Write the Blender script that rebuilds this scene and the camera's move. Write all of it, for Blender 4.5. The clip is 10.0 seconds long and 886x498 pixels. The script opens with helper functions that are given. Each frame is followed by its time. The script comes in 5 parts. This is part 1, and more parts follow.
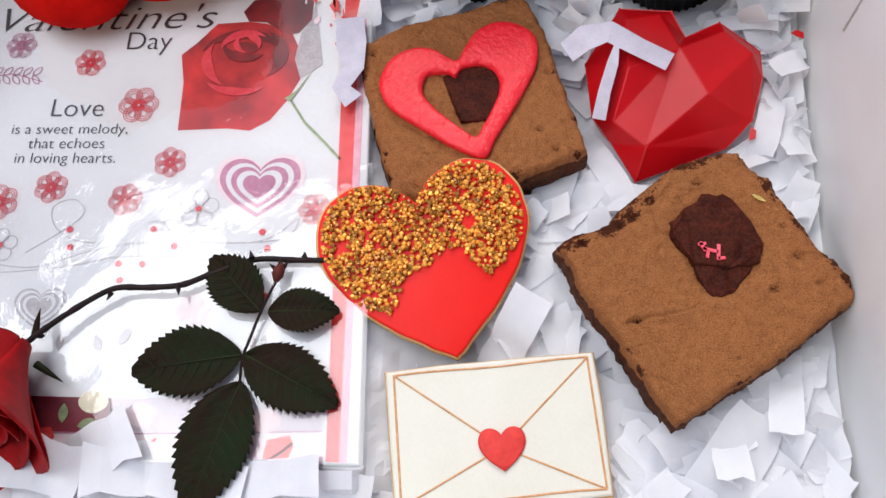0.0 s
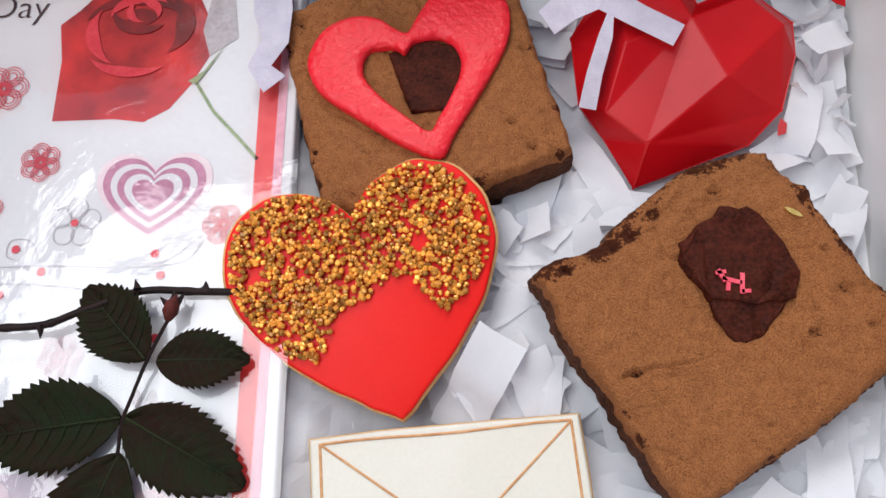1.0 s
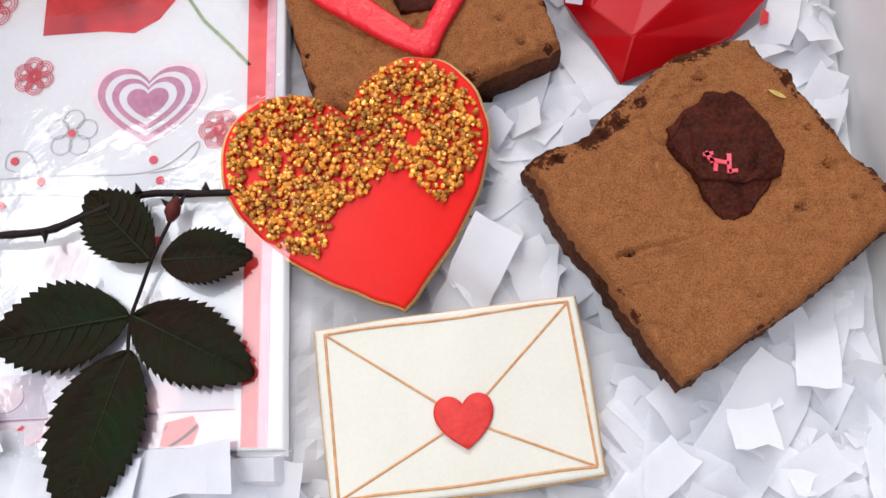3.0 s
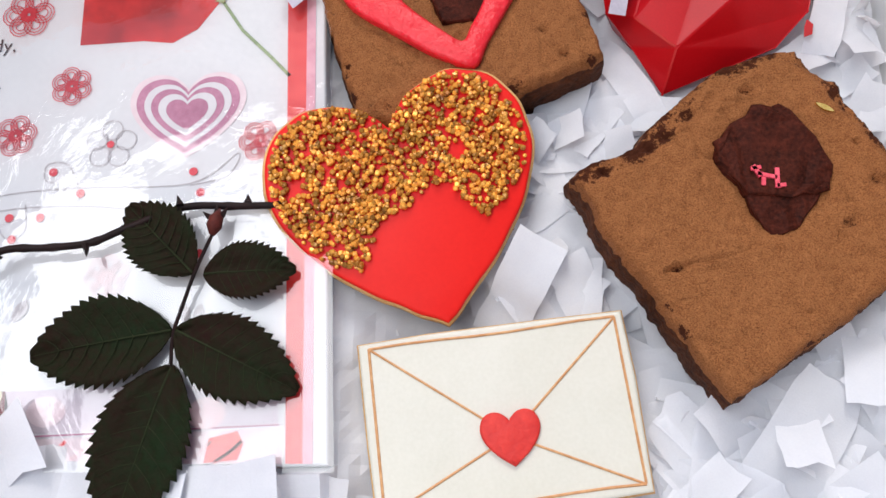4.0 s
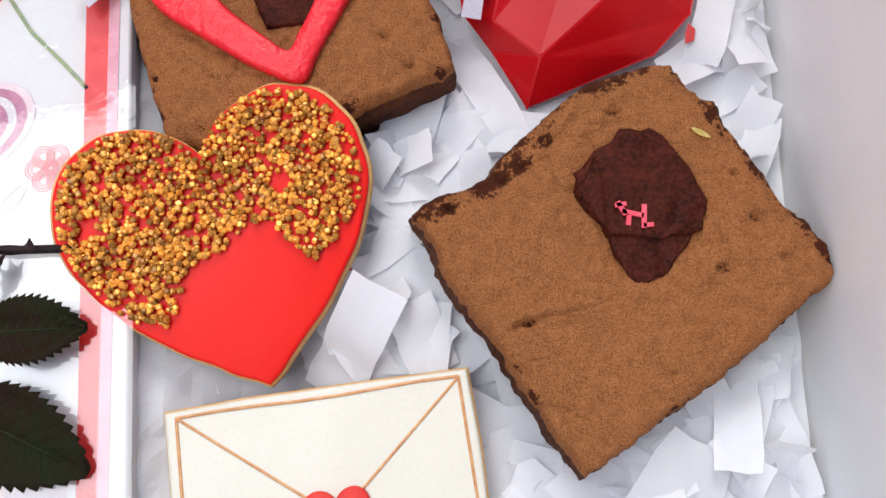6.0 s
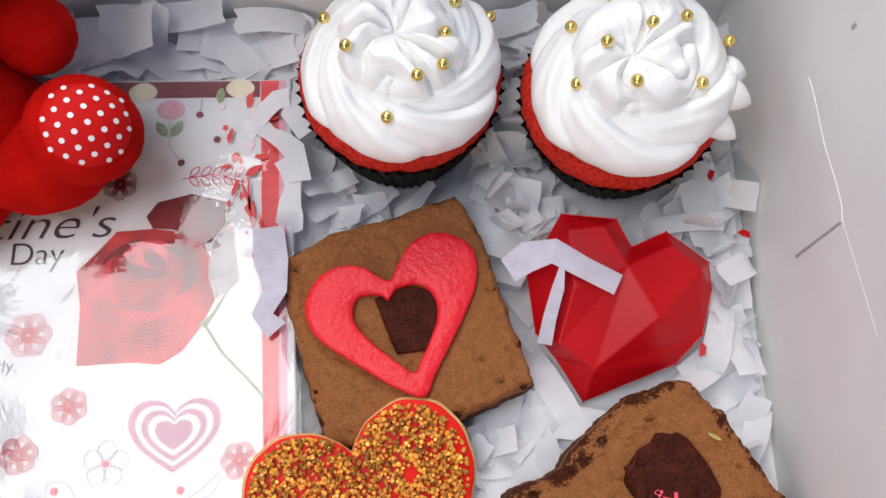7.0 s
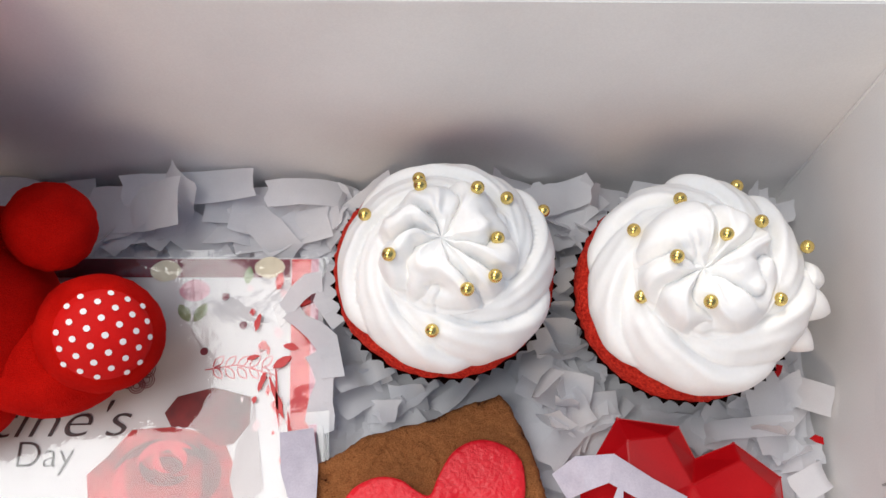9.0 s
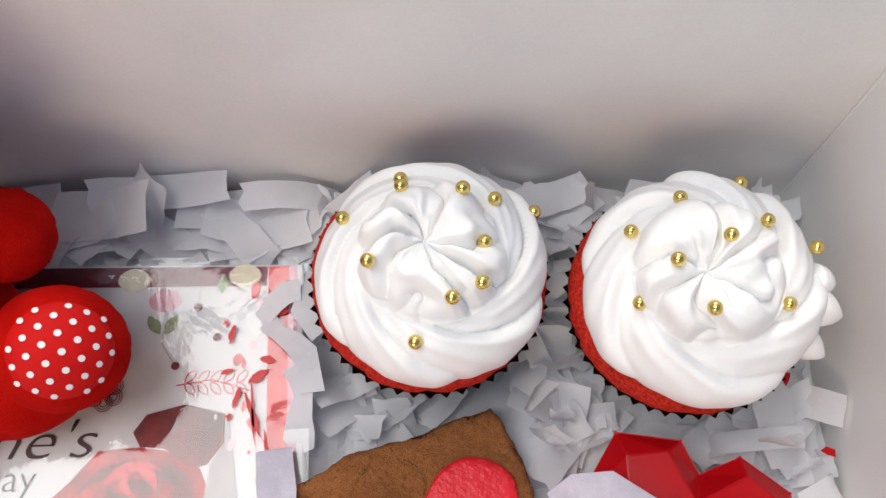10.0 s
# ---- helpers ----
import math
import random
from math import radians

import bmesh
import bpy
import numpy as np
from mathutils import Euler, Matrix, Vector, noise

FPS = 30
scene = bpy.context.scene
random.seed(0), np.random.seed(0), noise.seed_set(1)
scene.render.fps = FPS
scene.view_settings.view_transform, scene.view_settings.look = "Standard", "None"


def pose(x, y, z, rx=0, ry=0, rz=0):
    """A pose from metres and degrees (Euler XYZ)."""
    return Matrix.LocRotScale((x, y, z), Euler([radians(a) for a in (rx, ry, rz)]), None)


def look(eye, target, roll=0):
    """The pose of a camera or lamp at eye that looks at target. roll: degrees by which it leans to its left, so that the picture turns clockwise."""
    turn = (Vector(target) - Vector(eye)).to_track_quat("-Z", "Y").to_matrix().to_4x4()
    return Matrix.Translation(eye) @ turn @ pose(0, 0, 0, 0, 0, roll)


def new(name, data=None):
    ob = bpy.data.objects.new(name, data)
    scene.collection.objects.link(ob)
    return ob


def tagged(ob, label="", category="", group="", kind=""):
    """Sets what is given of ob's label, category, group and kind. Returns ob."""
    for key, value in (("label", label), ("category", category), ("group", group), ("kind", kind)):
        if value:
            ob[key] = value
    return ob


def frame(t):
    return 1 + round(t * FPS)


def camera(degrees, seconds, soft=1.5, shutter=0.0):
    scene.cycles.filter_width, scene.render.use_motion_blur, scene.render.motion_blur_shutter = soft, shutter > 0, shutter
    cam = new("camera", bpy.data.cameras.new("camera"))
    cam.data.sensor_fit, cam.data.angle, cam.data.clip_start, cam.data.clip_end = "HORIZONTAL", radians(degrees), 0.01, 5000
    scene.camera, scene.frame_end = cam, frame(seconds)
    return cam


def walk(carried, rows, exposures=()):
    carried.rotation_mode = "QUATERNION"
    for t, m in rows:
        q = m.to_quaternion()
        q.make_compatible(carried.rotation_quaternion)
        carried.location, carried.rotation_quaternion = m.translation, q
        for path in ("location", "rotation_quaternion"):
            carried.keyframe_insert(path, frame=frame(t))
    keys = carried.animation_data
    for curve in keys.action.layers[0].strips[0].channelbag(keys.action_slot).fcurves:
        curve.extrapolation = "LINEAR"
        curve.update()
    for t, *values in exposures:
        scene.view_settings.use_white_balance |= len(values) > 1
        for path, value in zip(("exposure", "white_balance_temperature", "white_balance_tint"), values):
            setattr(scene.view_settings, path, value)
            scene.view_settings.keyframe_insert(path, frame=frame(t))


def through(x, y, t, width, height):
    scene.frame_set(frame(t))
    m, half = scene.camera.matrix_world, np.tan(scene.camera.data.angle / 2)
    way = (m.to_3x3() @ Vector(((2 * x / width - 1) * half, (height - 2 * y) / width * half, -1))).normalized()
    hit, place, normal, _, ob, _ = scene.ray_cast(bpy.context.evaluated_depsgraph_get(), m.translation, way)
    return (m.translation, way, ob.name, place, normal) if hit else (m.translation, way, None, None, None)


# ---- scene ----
cam = camera(54.0, 10.0)
PATH = [
    (0, (0.03492, -0.04012, 0.32375), (0.00969, 0.06513, 0.04395), -11.64),
    (0.5, (0.03762, -0.01410, 0.28478), (0.01356, 0.08781, 0.00365), -11.31),
    (1, (0.04155, 0.00044, 0.25676), (0.02073, 0.09962, -0.02561), -10.15),
    (1.5, (0.04960, 0.00664, 0.25017), (0.03073, 0.10327, -0.03321), -10.06),
    (2, (0.06022, 0.00088, 0.25134), (0.04445, 0.09640, -0.03261), -8.60),
    (2.5, (0.05158, -0.01885, 0.25229), (0.04023, 0.07434, -0.03264), -7.48),
    (2.7, (0.04617, -0.02262, 0.25698), (0.03068, 0.06549, -0.02937), -10.47),
    (3.8, (0.02583, -0.01866, 0.25204), (0.01075, 0.06882, -0.03452), -10.12),
    (4, (0.02542, -0.01695, 0.25602), (0.00977, 0.07007, -0.03066), -10.49),
    (4.5, (0.03209, -0.00068, 0.24849), (0.01983, 0.08833, -0.03774), -8.09),
    (5, (0.05856, 0.01745, 0.19960), (0.05568, 0.10780, -0.08646), -2.42),
    (5.2, (0.06046, 0.01819, 0.19308), (0.06253, 0.09817, -0.09605), 0.94),
    (6.3, (0.05137, 0.02703, 0.26893), (0.05307, 0.09150, -0.02405), 0.29),
    (6.5, (0.03906, 0.03563, 0.30066), (0.04274, 0.10371, 0.00851), 1.95),
    (7, (0.02137, 0.06663, 0.33193), (0.02874, 0.16099, 0.04725), 3.42),
    (7.5, (0.01746, 0.11005, 0.34877), (0.02456, 0.21648, 0.06838), 3.59),
    (8, (0.01792, 0.12573, 0.33486), (0.02551, 0.23614, 0.05602), 3.83),
    (8.5, (0.01043, 0.12288, 0.32131), (0.01602, 0.23212, 0.04196), 2.86),
    (9, (0.01062, 0.12739, 0.32442), (0.01365, 0.23849, 0.04577), 1.62),
    (9.5, (0.01644, 0.13229, 0.31117), (0.01976, 0.24362, 0.03261), 1.30),
    (10, (0.01488, 0.13525, 0.30668), (0.01895, 0.24716, 0.02837), 1.43),
]
walk(cam, [(t, look(eye, target, roll)) for t, eye, target, roll in PATH], [(0.0, 0.26, 6450, 10), (1.0, 0.16, 6450, 10), (2.5, 0.26, 6450, 10), (4.5, 0.20, 6450, 10), (5.0, 0.40, 6450, 10), (6.5, 0.20, 6450, 10), (7.5, 0.04, 6800, 10), (10.0, 0.12, 6900, 10)])

# ---- light ----
world = bpy.data.worlds.new("sky")
scene.world = world
world.use_nodes = True
wn = world.node_tree.nodes
sky = wn.new("ShaderNodeTexSky")
sky.sky_type, sky.sun_disc = "NISHITA", False
sky.sun_elevation, sky.sun_rotation = radians(42), radians(0)
sky.air_density, sky.dust_density, sky.ozone_density = 1.0, 2.0, 1.0
world.node_tree.links.new(sky.outputs[0], wn["Background"].inputs[0])
wn["Background"].inputs[1].default_value = 0.12

sun = new("sun", bpy.data.lights.new("sun", "SUN"))
sun.data.energy, sun.data.angle, sun.data.color = 0.9, radians(16), (1.0, 0.98, 0.95)
sun.matrix_world = look((-0.1, 1.6, 1.35), (0, 0.1, 0))

# The window above the table, mirrored in the film on the card.
window = new("window_light", bpy.data.lights.new("window_light", "AREA"))
window.data.shape, window.data.size, window.data.size_y = "RECTANGLE", 1.05, 1.24
window.data.energy, window.data.color = 21, (0.97, 0.99, 1.0)
window.matrix_world = pose(-0.63, 0.12, 1.75)

# The warm room lamp behind the camera, which lights the far wall.
lamp = new("room_lamp", bpy.data.lights.new("room_lamp", "AREA"))
lamp.data.shape, lamp.data.size, lamp.data.energy, lamp.data.color = "DISK", 0.85, 11, (1.0, 0.80, 0.62)
lamp.matrix_world = look((-0.78, -1.35, 1.05), (0.0, 0.29, 0.05))

# ---- helpers ----
MM = 0.001


def part(name, bm, material, parent=None, label="", smooth=False, place=None):
    """Links a bmesh as one mesh object, under a thing or on its own."""
    bmesh.ops.recalc_face_normals(bm, faces=bm.faces)
    me = bpy.data.meshes.new(name)
    bm.to_mesh(me)
    bm.free()
    for m in material if isinstance(material, (list, tuple)) else [material]:
        me.materials.append(m)
    if smooth:
        for p in me.polygons:
            p.use_smooth = True
    ob = new(name, me)
    if place is not None:
        ob.matrix_basis = place
    if parent:
        ob.parent = parent
    if label:
        ob["label"] = label
    return ob


def piece(name, me, parent, m, label=""):
    """One more object on a shared mesh."""
    ob = new(name, me)
    ob.parent, ob.matrix_basis = parent, m
    if label:
        ob["label"] = label
    return ob


def thing(name, label, category, m=None, group="", kind=""):
    ob = new(name)
    ob.empty_display_size = 0.01
    if m is not None:
        ob.matrix_basis = m
    return tagged(ob, label, category, group, kind)


def box(bm, x0, x1, y0, y1, z0, z1, bevel=0.0):
    r = bmesh.ops.create_cube(bm, size=1.0, matrix=Matrix.LocRotScale(((x0 + x1) / 2, (y0 + y1) / 2, (z0 + z1) / 2), None, (x1 - x0, y1 - y0, z1 - z0)))
    if bevel:
        es = list({e for v in r["verts"] for e in v.link_edges})
        bmesh.ops.bevel(bm, geom=es, offset=bevel, segments=2, affect="EDGES")
    return bm


def prism(bm, pts, z0, z1, bevel=0.0, segments=3, top_only=True):
    """A closed outline (x, y) raised from z0 to z1, its top edge rounded."""
    low = [bm.verts.new((x, y, z0)) for x, y in pts]
    top = [bm.verts.new((x, y, z1)) for x, y in pts]
    n = len(pts)
    bm.faces.new(low[::-1])
    cap = bm.faces.new(top)
    for i in range(n):
        bm.faces.new((low[i], low[(i + 1) % n], top[(i + 1) % n], top[i]))
    if bevel:
        bm.normal_update()
        bmesh.ops.bevel(bm, geom=list(cap.edges), offset=bevel, segments=segments, affect="EDGES", profile=0.5)
    return bm


def spline(pts, n, closed=False):
    """Catmull-Rom points through pts, n for each span."""
    out, k = [], len(pts)
    spans = k if closed else k - 1
    for i in range(spans):
        p = [Vector(pts[(i + j) % k] if closed else pts[min(max(i + j, 0), k - 1)]) for j in (-1, 0, 1, 2)]
        for s in range(n):
            t = s / n
            out.append(0.5 * (2 * p[1] + (p[2] - p[0]) * t + (2 * p[0] - 5 * p[1] + 4 * p[2] - p[3]) * t * t + (3 * p[1] - p[0] - 3 * p[2] + p[3]) * t ** 3))
    if not closed:
        out.append(Vector(pts[-1]))
    return out


HALF_HEART = [(0, 0), (10, 8), (21, 18), (31.5, 31), (38, 45), (39, 58), (34, 71), (23, 77.5), (11, 75.5), (3, 69), (0, 64.5)]


def heart(width, height, notch, n=4, wobble=0.0):
    """A heart's outline with its tip at the origin, its notch up the y axis."""
    side = []
    for x, y in HALF_HEART:
        k = y / 64.5 * notch if y <= 64.5 and x < 2 else y / 77.5 * height
        if x == 3:
            k = notch + (69 - 64.5) / 13 * (height - notch)
        side.append((x / 39 * width / 2, k))
    right = spline(side, n)
    pts = [(p.x, p.y) for p in right] + [(-p.x, p.y) for p in right[-2:0:-1]]
    if wobble:
        pts = [(x + wobble * noise.noise((x * 120, y * 120, 3)), y + wobble * noise.noise((x * 120, y * 120, 9))) for x, y in pts]
    return pts


def tube(bm, path, radii, sides=8):
    rings, prev = [], None
    for i, p in enumerate(path):
        d = (Vector(path[min(i + 1, len(path) - 1)]) - Vector(path[max(i - 1, 0)])).normalized()
        a = d.orthogonal().normalized() if prev is None else (prev - d * prev.dot(d)).normalized()
        prev, b, r = a, d.cross(a), radii[i] if isinstance(radii, (list, tuple)) else radii
        rings.append([bm.verts.new(Vector(p) + (a * math.cos(q) + b * math.sin(q)) * r) for q in (math.tau * k / sides for k in range(sides))])
    for u, v in zip(rings, rings[1:]):
        for k in range(sides):
            bm.faces.new((u[k], u[(k + 1) % sides], v[(k + 1) % sides], v[k]))
    bm.faces.new(rings[0][::-1])
    bm.faces.new(rings[-1])
    return bm


def inside(x, y, poly):
    hit = False
    for (x0, y0), (x1, y1) in zip(poly, poly[1:] + poly[:1]):
        if (y0 > y) != (y1 > y) and x < (x1 - x0) * (y - y0) / (y1 - y0) + x0:
            hit = not hit
    return hit


# ---- materials ----
def surface(name, dark, light, grain=900.0, rough=0.6, bump=0.2, relief=0.0004, stains=60.0, mix=0.5, metal=0.0, coat=0.0, coat_rough=0.1, sss=0.0, sheen=0.0, spec=0.5, by_object=0.0, wax=None, through=0.0, worn=None):
    """A plain surface with grain and stains at two sizes (per metre) and fine relief."""
    m = bpy.data.materials.new(name)
    m.use_nodes = True
    t = m.node_tree
    n, link, b = t.nodes, t.links.new, t.nodes["Principled BSDF"]
    where = n.new("ShaderNodeTexCoord").outputs["Object"]
    fine, broad = n.new("ShaderNodeTexNoise"), n.new("ShaderNodeTexNoise")
    for tex, s, d in ((fine, grain, 5), (broad, stains, 3)):
        tex.inputs["Scale"].default_value, tex.inputs["Detail"].default_value = s, d
        link(where, tex.inputs["Vector"])
    add = n.new("ShaderNodeMath")
    add.operation = "MULTIPLY_ADD"
    link(fine.outputs[0], add.inputs[0])
    add.inputs[1].default_value = mix
    half = n.new("ShaderNodeMath")
    half.operation = "MULTIPLY"
    half.inputs[1].default_value = 1 - mix
    link(broad.outputs[0], half.inputs[0])
    link(half.outputs[0], add.inputs[2])
    ramp = n.new("ShaderNodeValToRGB")
    ramp.color_ramp.elements[0].position, ramp.color_ramp.elements[1].position = 0.34, 0.66
    ramp.color_ramp.elements[0].color, ramp.color_ramp.elements[1].color = (*dark, 1), (*light, 1)
    link(add.outputs[0], ramp.inputs[0])
    colour = ramp.outputs[0]
    if worn:
        # where the crust is broken ("bare"), with a ragged edge, and in small pits
        mask, sum_, cutoff, blend = n.new("ShaderNodeAttribute"), n.new("ShaderNodeMath"), n.new("ShaderNodeMapRange"), n.new("ShaderNodeMix")
        mask.attribute_name, sum_.operation, blend.data_type = "bare", "ADD", "RGBA"
        crumbs, stretch = n.new("ShaderNodeTexNoise"), n.new("ShaderNodeMapRange")
        crumbs.inputs["Scale"].default_value, crumbs.inputs["Detail"].default_value, crumbs.inputs["Roughness"].default_value = 620, 7, 0.75
        stretch.inputs[1].default_value, stretch.inputs[2].default_value = 0.30, 0.70
        link(where, crumbs.inputs["Vector"])
        link(crumbs.outputs[0], stretch.inputs[0])
        link(mask.outputs["Fac"], sum_.inputs[0])
        link(stretch.outputs[0], sum_.inputs[1])
        cutoff.inputs[1].default_value, cutoff.inputs[2].default_value = 0.98, 1.10
        link(sum_.outputs[0], cutoff.inputs[0])
        link(cutoff.outputs[0], blend.inputs[0])
        link(colour, blend.inputs[6])
        blend.inputs[7].default_value = (*worn, 1)
        colour = blend.outputs[2]
    if by_object:
        info, hsv, span = n.new("ShaderNodeObjectInfo"), n.new("ShaderNodeHueSaturation"), n.new("ShaderNodeMapRange")
        span.inputs[3].default_value, span.inputs[4].default_value = 1 - by_object, 1 + by_object
        isle, both, wrap = n.new("ShaderNodeNewGeometry"), n.new("ShaderNodeMath"), n.new("ShaderNodeMath")
        wrap.operation = "FRACT"
        link(info.outputs["Random"], both.inputs[0])
        link(isle.outputs["Random Per Island"], both.inputs[1])
        link(both.outputs[0], wrap.inputs[0])
        link(wrap.outputs[0], span.inputs[0])
        link(span.outputs[0], hsv.inputs["Value"])
        link(colour, hsv.inputs["Color"])
        colour = hsv.outputs[0]
    link(colour, b.inputs["Base Color"])
    b.inputs["Roughness"].default_value, b.inputs["Metallic"].default_value = rough, metal
    b.inputs["Specular IOR Level"].default_value = spec
    b.inputs["Coat Weight"].default_value, b.inputs["Coat Roughness"].default_value = coat, coat_rough
    b.inputs["Sheen Weight"].default_value = sheen
    if sss:
        b.inputs["Subsurface Weight"].default_value, b.inputs["Subsurface Scale"].default_value = sss, 0.002
        b.inputs["Subsurface Radius"].default_value = wax or (1, 1, 1)
    if bump:
        bp = n.new("ShaderNodeBump")
        bp.inputs["Strength"].default_value, bp.inputs["Distance"].default_value = bump, relief
        link(fine.outputs[0], bp.inputs["Height"])
        link(bp.outputs[0], b.inputs["Normal"])
    if through:
        # thin paper lets light through
        thin, mixer = n.new("ShaderNodeBsdfTranslucent"), n.new("ShaderNodeMixShader")
        link(colour, thin.inputs["Color"])
        mixer.inputs[0].default_value = through
        link(b.outputs[0], mixer.inputs[1])
        link(thin.outputs[0], mixer.inputs[2])
        link(mixer.outputs[0], n["Material Output"].inputs[0])
    return m


BOARD = surface("white_board", (0.74, 0.73, 0.725), (0.82, 0.81, 0.80), 1500, 0.5, 0.08, 0.0002, 25, 0.4)
NICK_SLIT_SHADE = surface("nick_and_slit_shade", (0.30, 0.29, 0.28), (0.42, 0.41, 0.40), 900, 0.7, 0.1)
TABLE = surface("white_table", (0.78, 0.78, 0.78), (0.85, 0.85, 0.85), 400, 0.45, 0.05, 0.0003, 8)
TISSUE = surface("tissue_paper", (0.825, 0.825, 0.855), (0.895, 0.895, 0.915), 1800, 0.75, 0.25, 0.0003, 90, 0.35, by_object=0.03, spec=0.2, through=0.4)
SHEER = surface("sheer_tissue", (0.60, 0.57, 0.66), (0.74, 0.71, 0.79), 1500, 0.75, 0.5, 0.0004, 160, 0.4, spec=0.1, through=0.3)
CRUST = surface("blondie_crust", (0.205, 0.068, 0.021), (0.47, 0.190, 0.070), 2300, 0.78, 1.0, 0.0011, 320, 0.78, spec=0.12, worn=(0.075, 0.020, 0.008))
CRUMB = surface("brownie_crumb", (0.035, 0.010, 0.004), (0.125, 0.038, 0.013), 500, 0.75, 0.9, 0.0015, 120, 0.6, spec=0.15)
CHOC = surface("dark_chocolate", (0.018, 0.0042, 0.0025), (0.080, 0.0165, 0.0090), 900, 0.55, 0.6, 0.0008, 140, 0.6, spec=0.06)
FONDANT = surface("red_fondant", (0.66, 0.012, 0.022), (0.76, 0.020, 0.034), 420, 0.30, 0.9, 0.0009, 40, 0.7, spec=0.35)
PINK_ICING = surface("pink_icing", (0.62, 0.035, 0.07), (0.80, 0.09, 0.13), 900, 0.5, 0.3, 0.0003, 300)
ICING = surface("red_royal_icing", (0.68, 0.008, 0.005), (0.74, 0.012, 0.007), 800, 0.45, 0.06, 0.0003, 50, 0.4, spec=0.2)
BISCUIT = surface("golden_biscuit", (0.52, 0.28, 0.09), (0.70, 0.43, 0.17), 700, 0.7, 0.5, 0.0006, 120, 0.5)
CREAM = surface("cream_icing", (0.60, 0.572, 0.475), (0.66, 0.63, 0.54), 900, 0.45, 0.06, 0.0003, 40, 0.4)
PIPING = surface("caramel_line", (0.50, 0.22, 0.08), (0.66, 0.36, 0.16), 600, 0.6, 0.2, 0.0003, 150)
RED_HEART = surface("red_sugar_paste", (0.55, 0.012, 0.008), (0.70, 0.03, 0.018), 500, 0.6, 0.6, 0.0008, 200, 0.5)
CANDY = surface("red_chocolate_shell", (0.42, 0.003, 0.006), (0.50, 0.005, 0.009), 1500, 0.3, 0.05, 0.0002, 60, 0.4, spec=0.22)
GOLD = surface("gold_sugar", (0.32, 0.078, 0.005), (0.86, 0.41, 0.065), 500, 0.25, 0.2, 0.0003, 300, metal=0.2, by_object=0.62, spec=0.4)
GOLD_BALL = surface("gold_pearl", (0.70, 0.50, 0.14), (0.85, 0.66, 0.24), 600, 0.22, 0.05, 0.0002, 200, metal=0.9)
FROST = surface("white_buttercream", (0.83, 0.825, 0.81), (0.87, 0.865, 0.85), 900, 0.5, 0.06, 0.0003, 60, sss=0.25, wax=(1, 0.9, 0.8))
CAKE = surface("red_velvet", (0.36, 0.007, 0.004), (0.76, 0.050, 0.028), 1100, 0.85, 1.0, 0.0014, 420, 0.7, spec=0.15)
LINER = surface("black_liner", (0.003, 0.002, 0.002), (0.009, 0.005, 0.004), 900, 0.6, 0.1, 0.0002, 90, spec=0.06)
LEAF = surface("rose_leaf", (0.018, 0.0062, 0.0046), (0.009, 0.017, 0.006), 500, 0.65, 0.7, 0.0008, 40, 0.35, spec=0.06)
STEM = surface("rose_stem", (0.007, 0.004, 0.004), (0.022, 0.009, 0.008), 700, 0.55, 0.3, 0.0003, 120, spec=0.15)
VEIN = surface("leaf_vein", (0.017, 0.018, 0.009), (0.024, 0.032, 0.013), 700, 0.6, 0.1, 0.0002, 120, spec=0.06)
BUD = surface("reddish_bud", (0.05, 0.010, 0.008), (0.11, 0.022, 0.016), 700, 0.6, 0.3, 0.0003, 200, spec=0.15)
PETAL = surface("rose_petal", (0.17, 0.001, 0.002), (0.36, 0.003, 0.005), 300, 0.6, 0.2, 0.0003, 60, 0.3, spec=0.15)
PLUSH = surface("red_plush", (0.42, 0.003, 0.002), (0.68, 0.010, 0.006), 2600, 0.9, 0.8, 0.001, 90, 0.6, spec=0.05)
PAD = surface("red_satin", (0.54, 0.005, 0.005), (0.64, 0.009, 0.008), 2400, 0.65, 0.2, 0.0003, 60, spec=0.15)
DOT = surface("white_print", (0.80, 0.76, 0.76), (0.86, 0.83, 0.83), 2000, 0.6, 0.1, 0.0002, 90)
CARD = surface("card_white", (0.60, 0.595, 0.62), (0.68, 0.675, 0.70), 500, 0.5, 0.03, 0.0002, 14, 0.3)
INK = surface("black_ink", (0.02, 0.015, 0.018), (0.05, 0.04, 0.045), 900, 0.5, 0.0)
RED_INK = surface("red_ink", (0.55, 0.02, 0.04), (0.68, 0.06, 0.08), 700, 0.5, 0.0, stains=200)
ROSE_INK = surface("rose_print_red", (0.20, 0.006, 0.01), (0.62, 0.03, 0.03), 60, 0.5, 0.0, stains=90, mix=0.4)
ROSE_DARK = surface("rose_print_dark", (0.06, 0.006, 0.008), (0.26, 0.012, 0.014), 90, 0.5, 0.0, stains=110)
MAROON = surface("maroon_print", (0.13, 0.006, 0.018), (0.20, 0.012, 0.03), 300, 0.5, 0.0, stains=70)
PINK = surface("pink_print", (0.60, 0.28, 0.36), (0.74, 0.42, 0.50), 400, 0.5, 0.0, stains=120)
PALE = surface("pale_pink_print", (0.72, 0.52, 0.55), (0.80, 0.64, 0.67), 300, 0.5, 0.0, stains=120)
MAUVE = surface("mauve_print", (0.36, 0.13, 0.22), (0.50, 0.22, 0.33), 500, 0.5, 0.0, stains=120)
SEPIA = surface("cream_print", (0.62, 0.55, 0.42), (0.74, 0.68, 0.54), 400, 0.5, 0.0, stains=120)
GREEN_INK = surface("green_print", (0.16, 0.22, 0.10), (0.34, 0.40, 0.22), 500, 0.5, 0.0, stains=160)
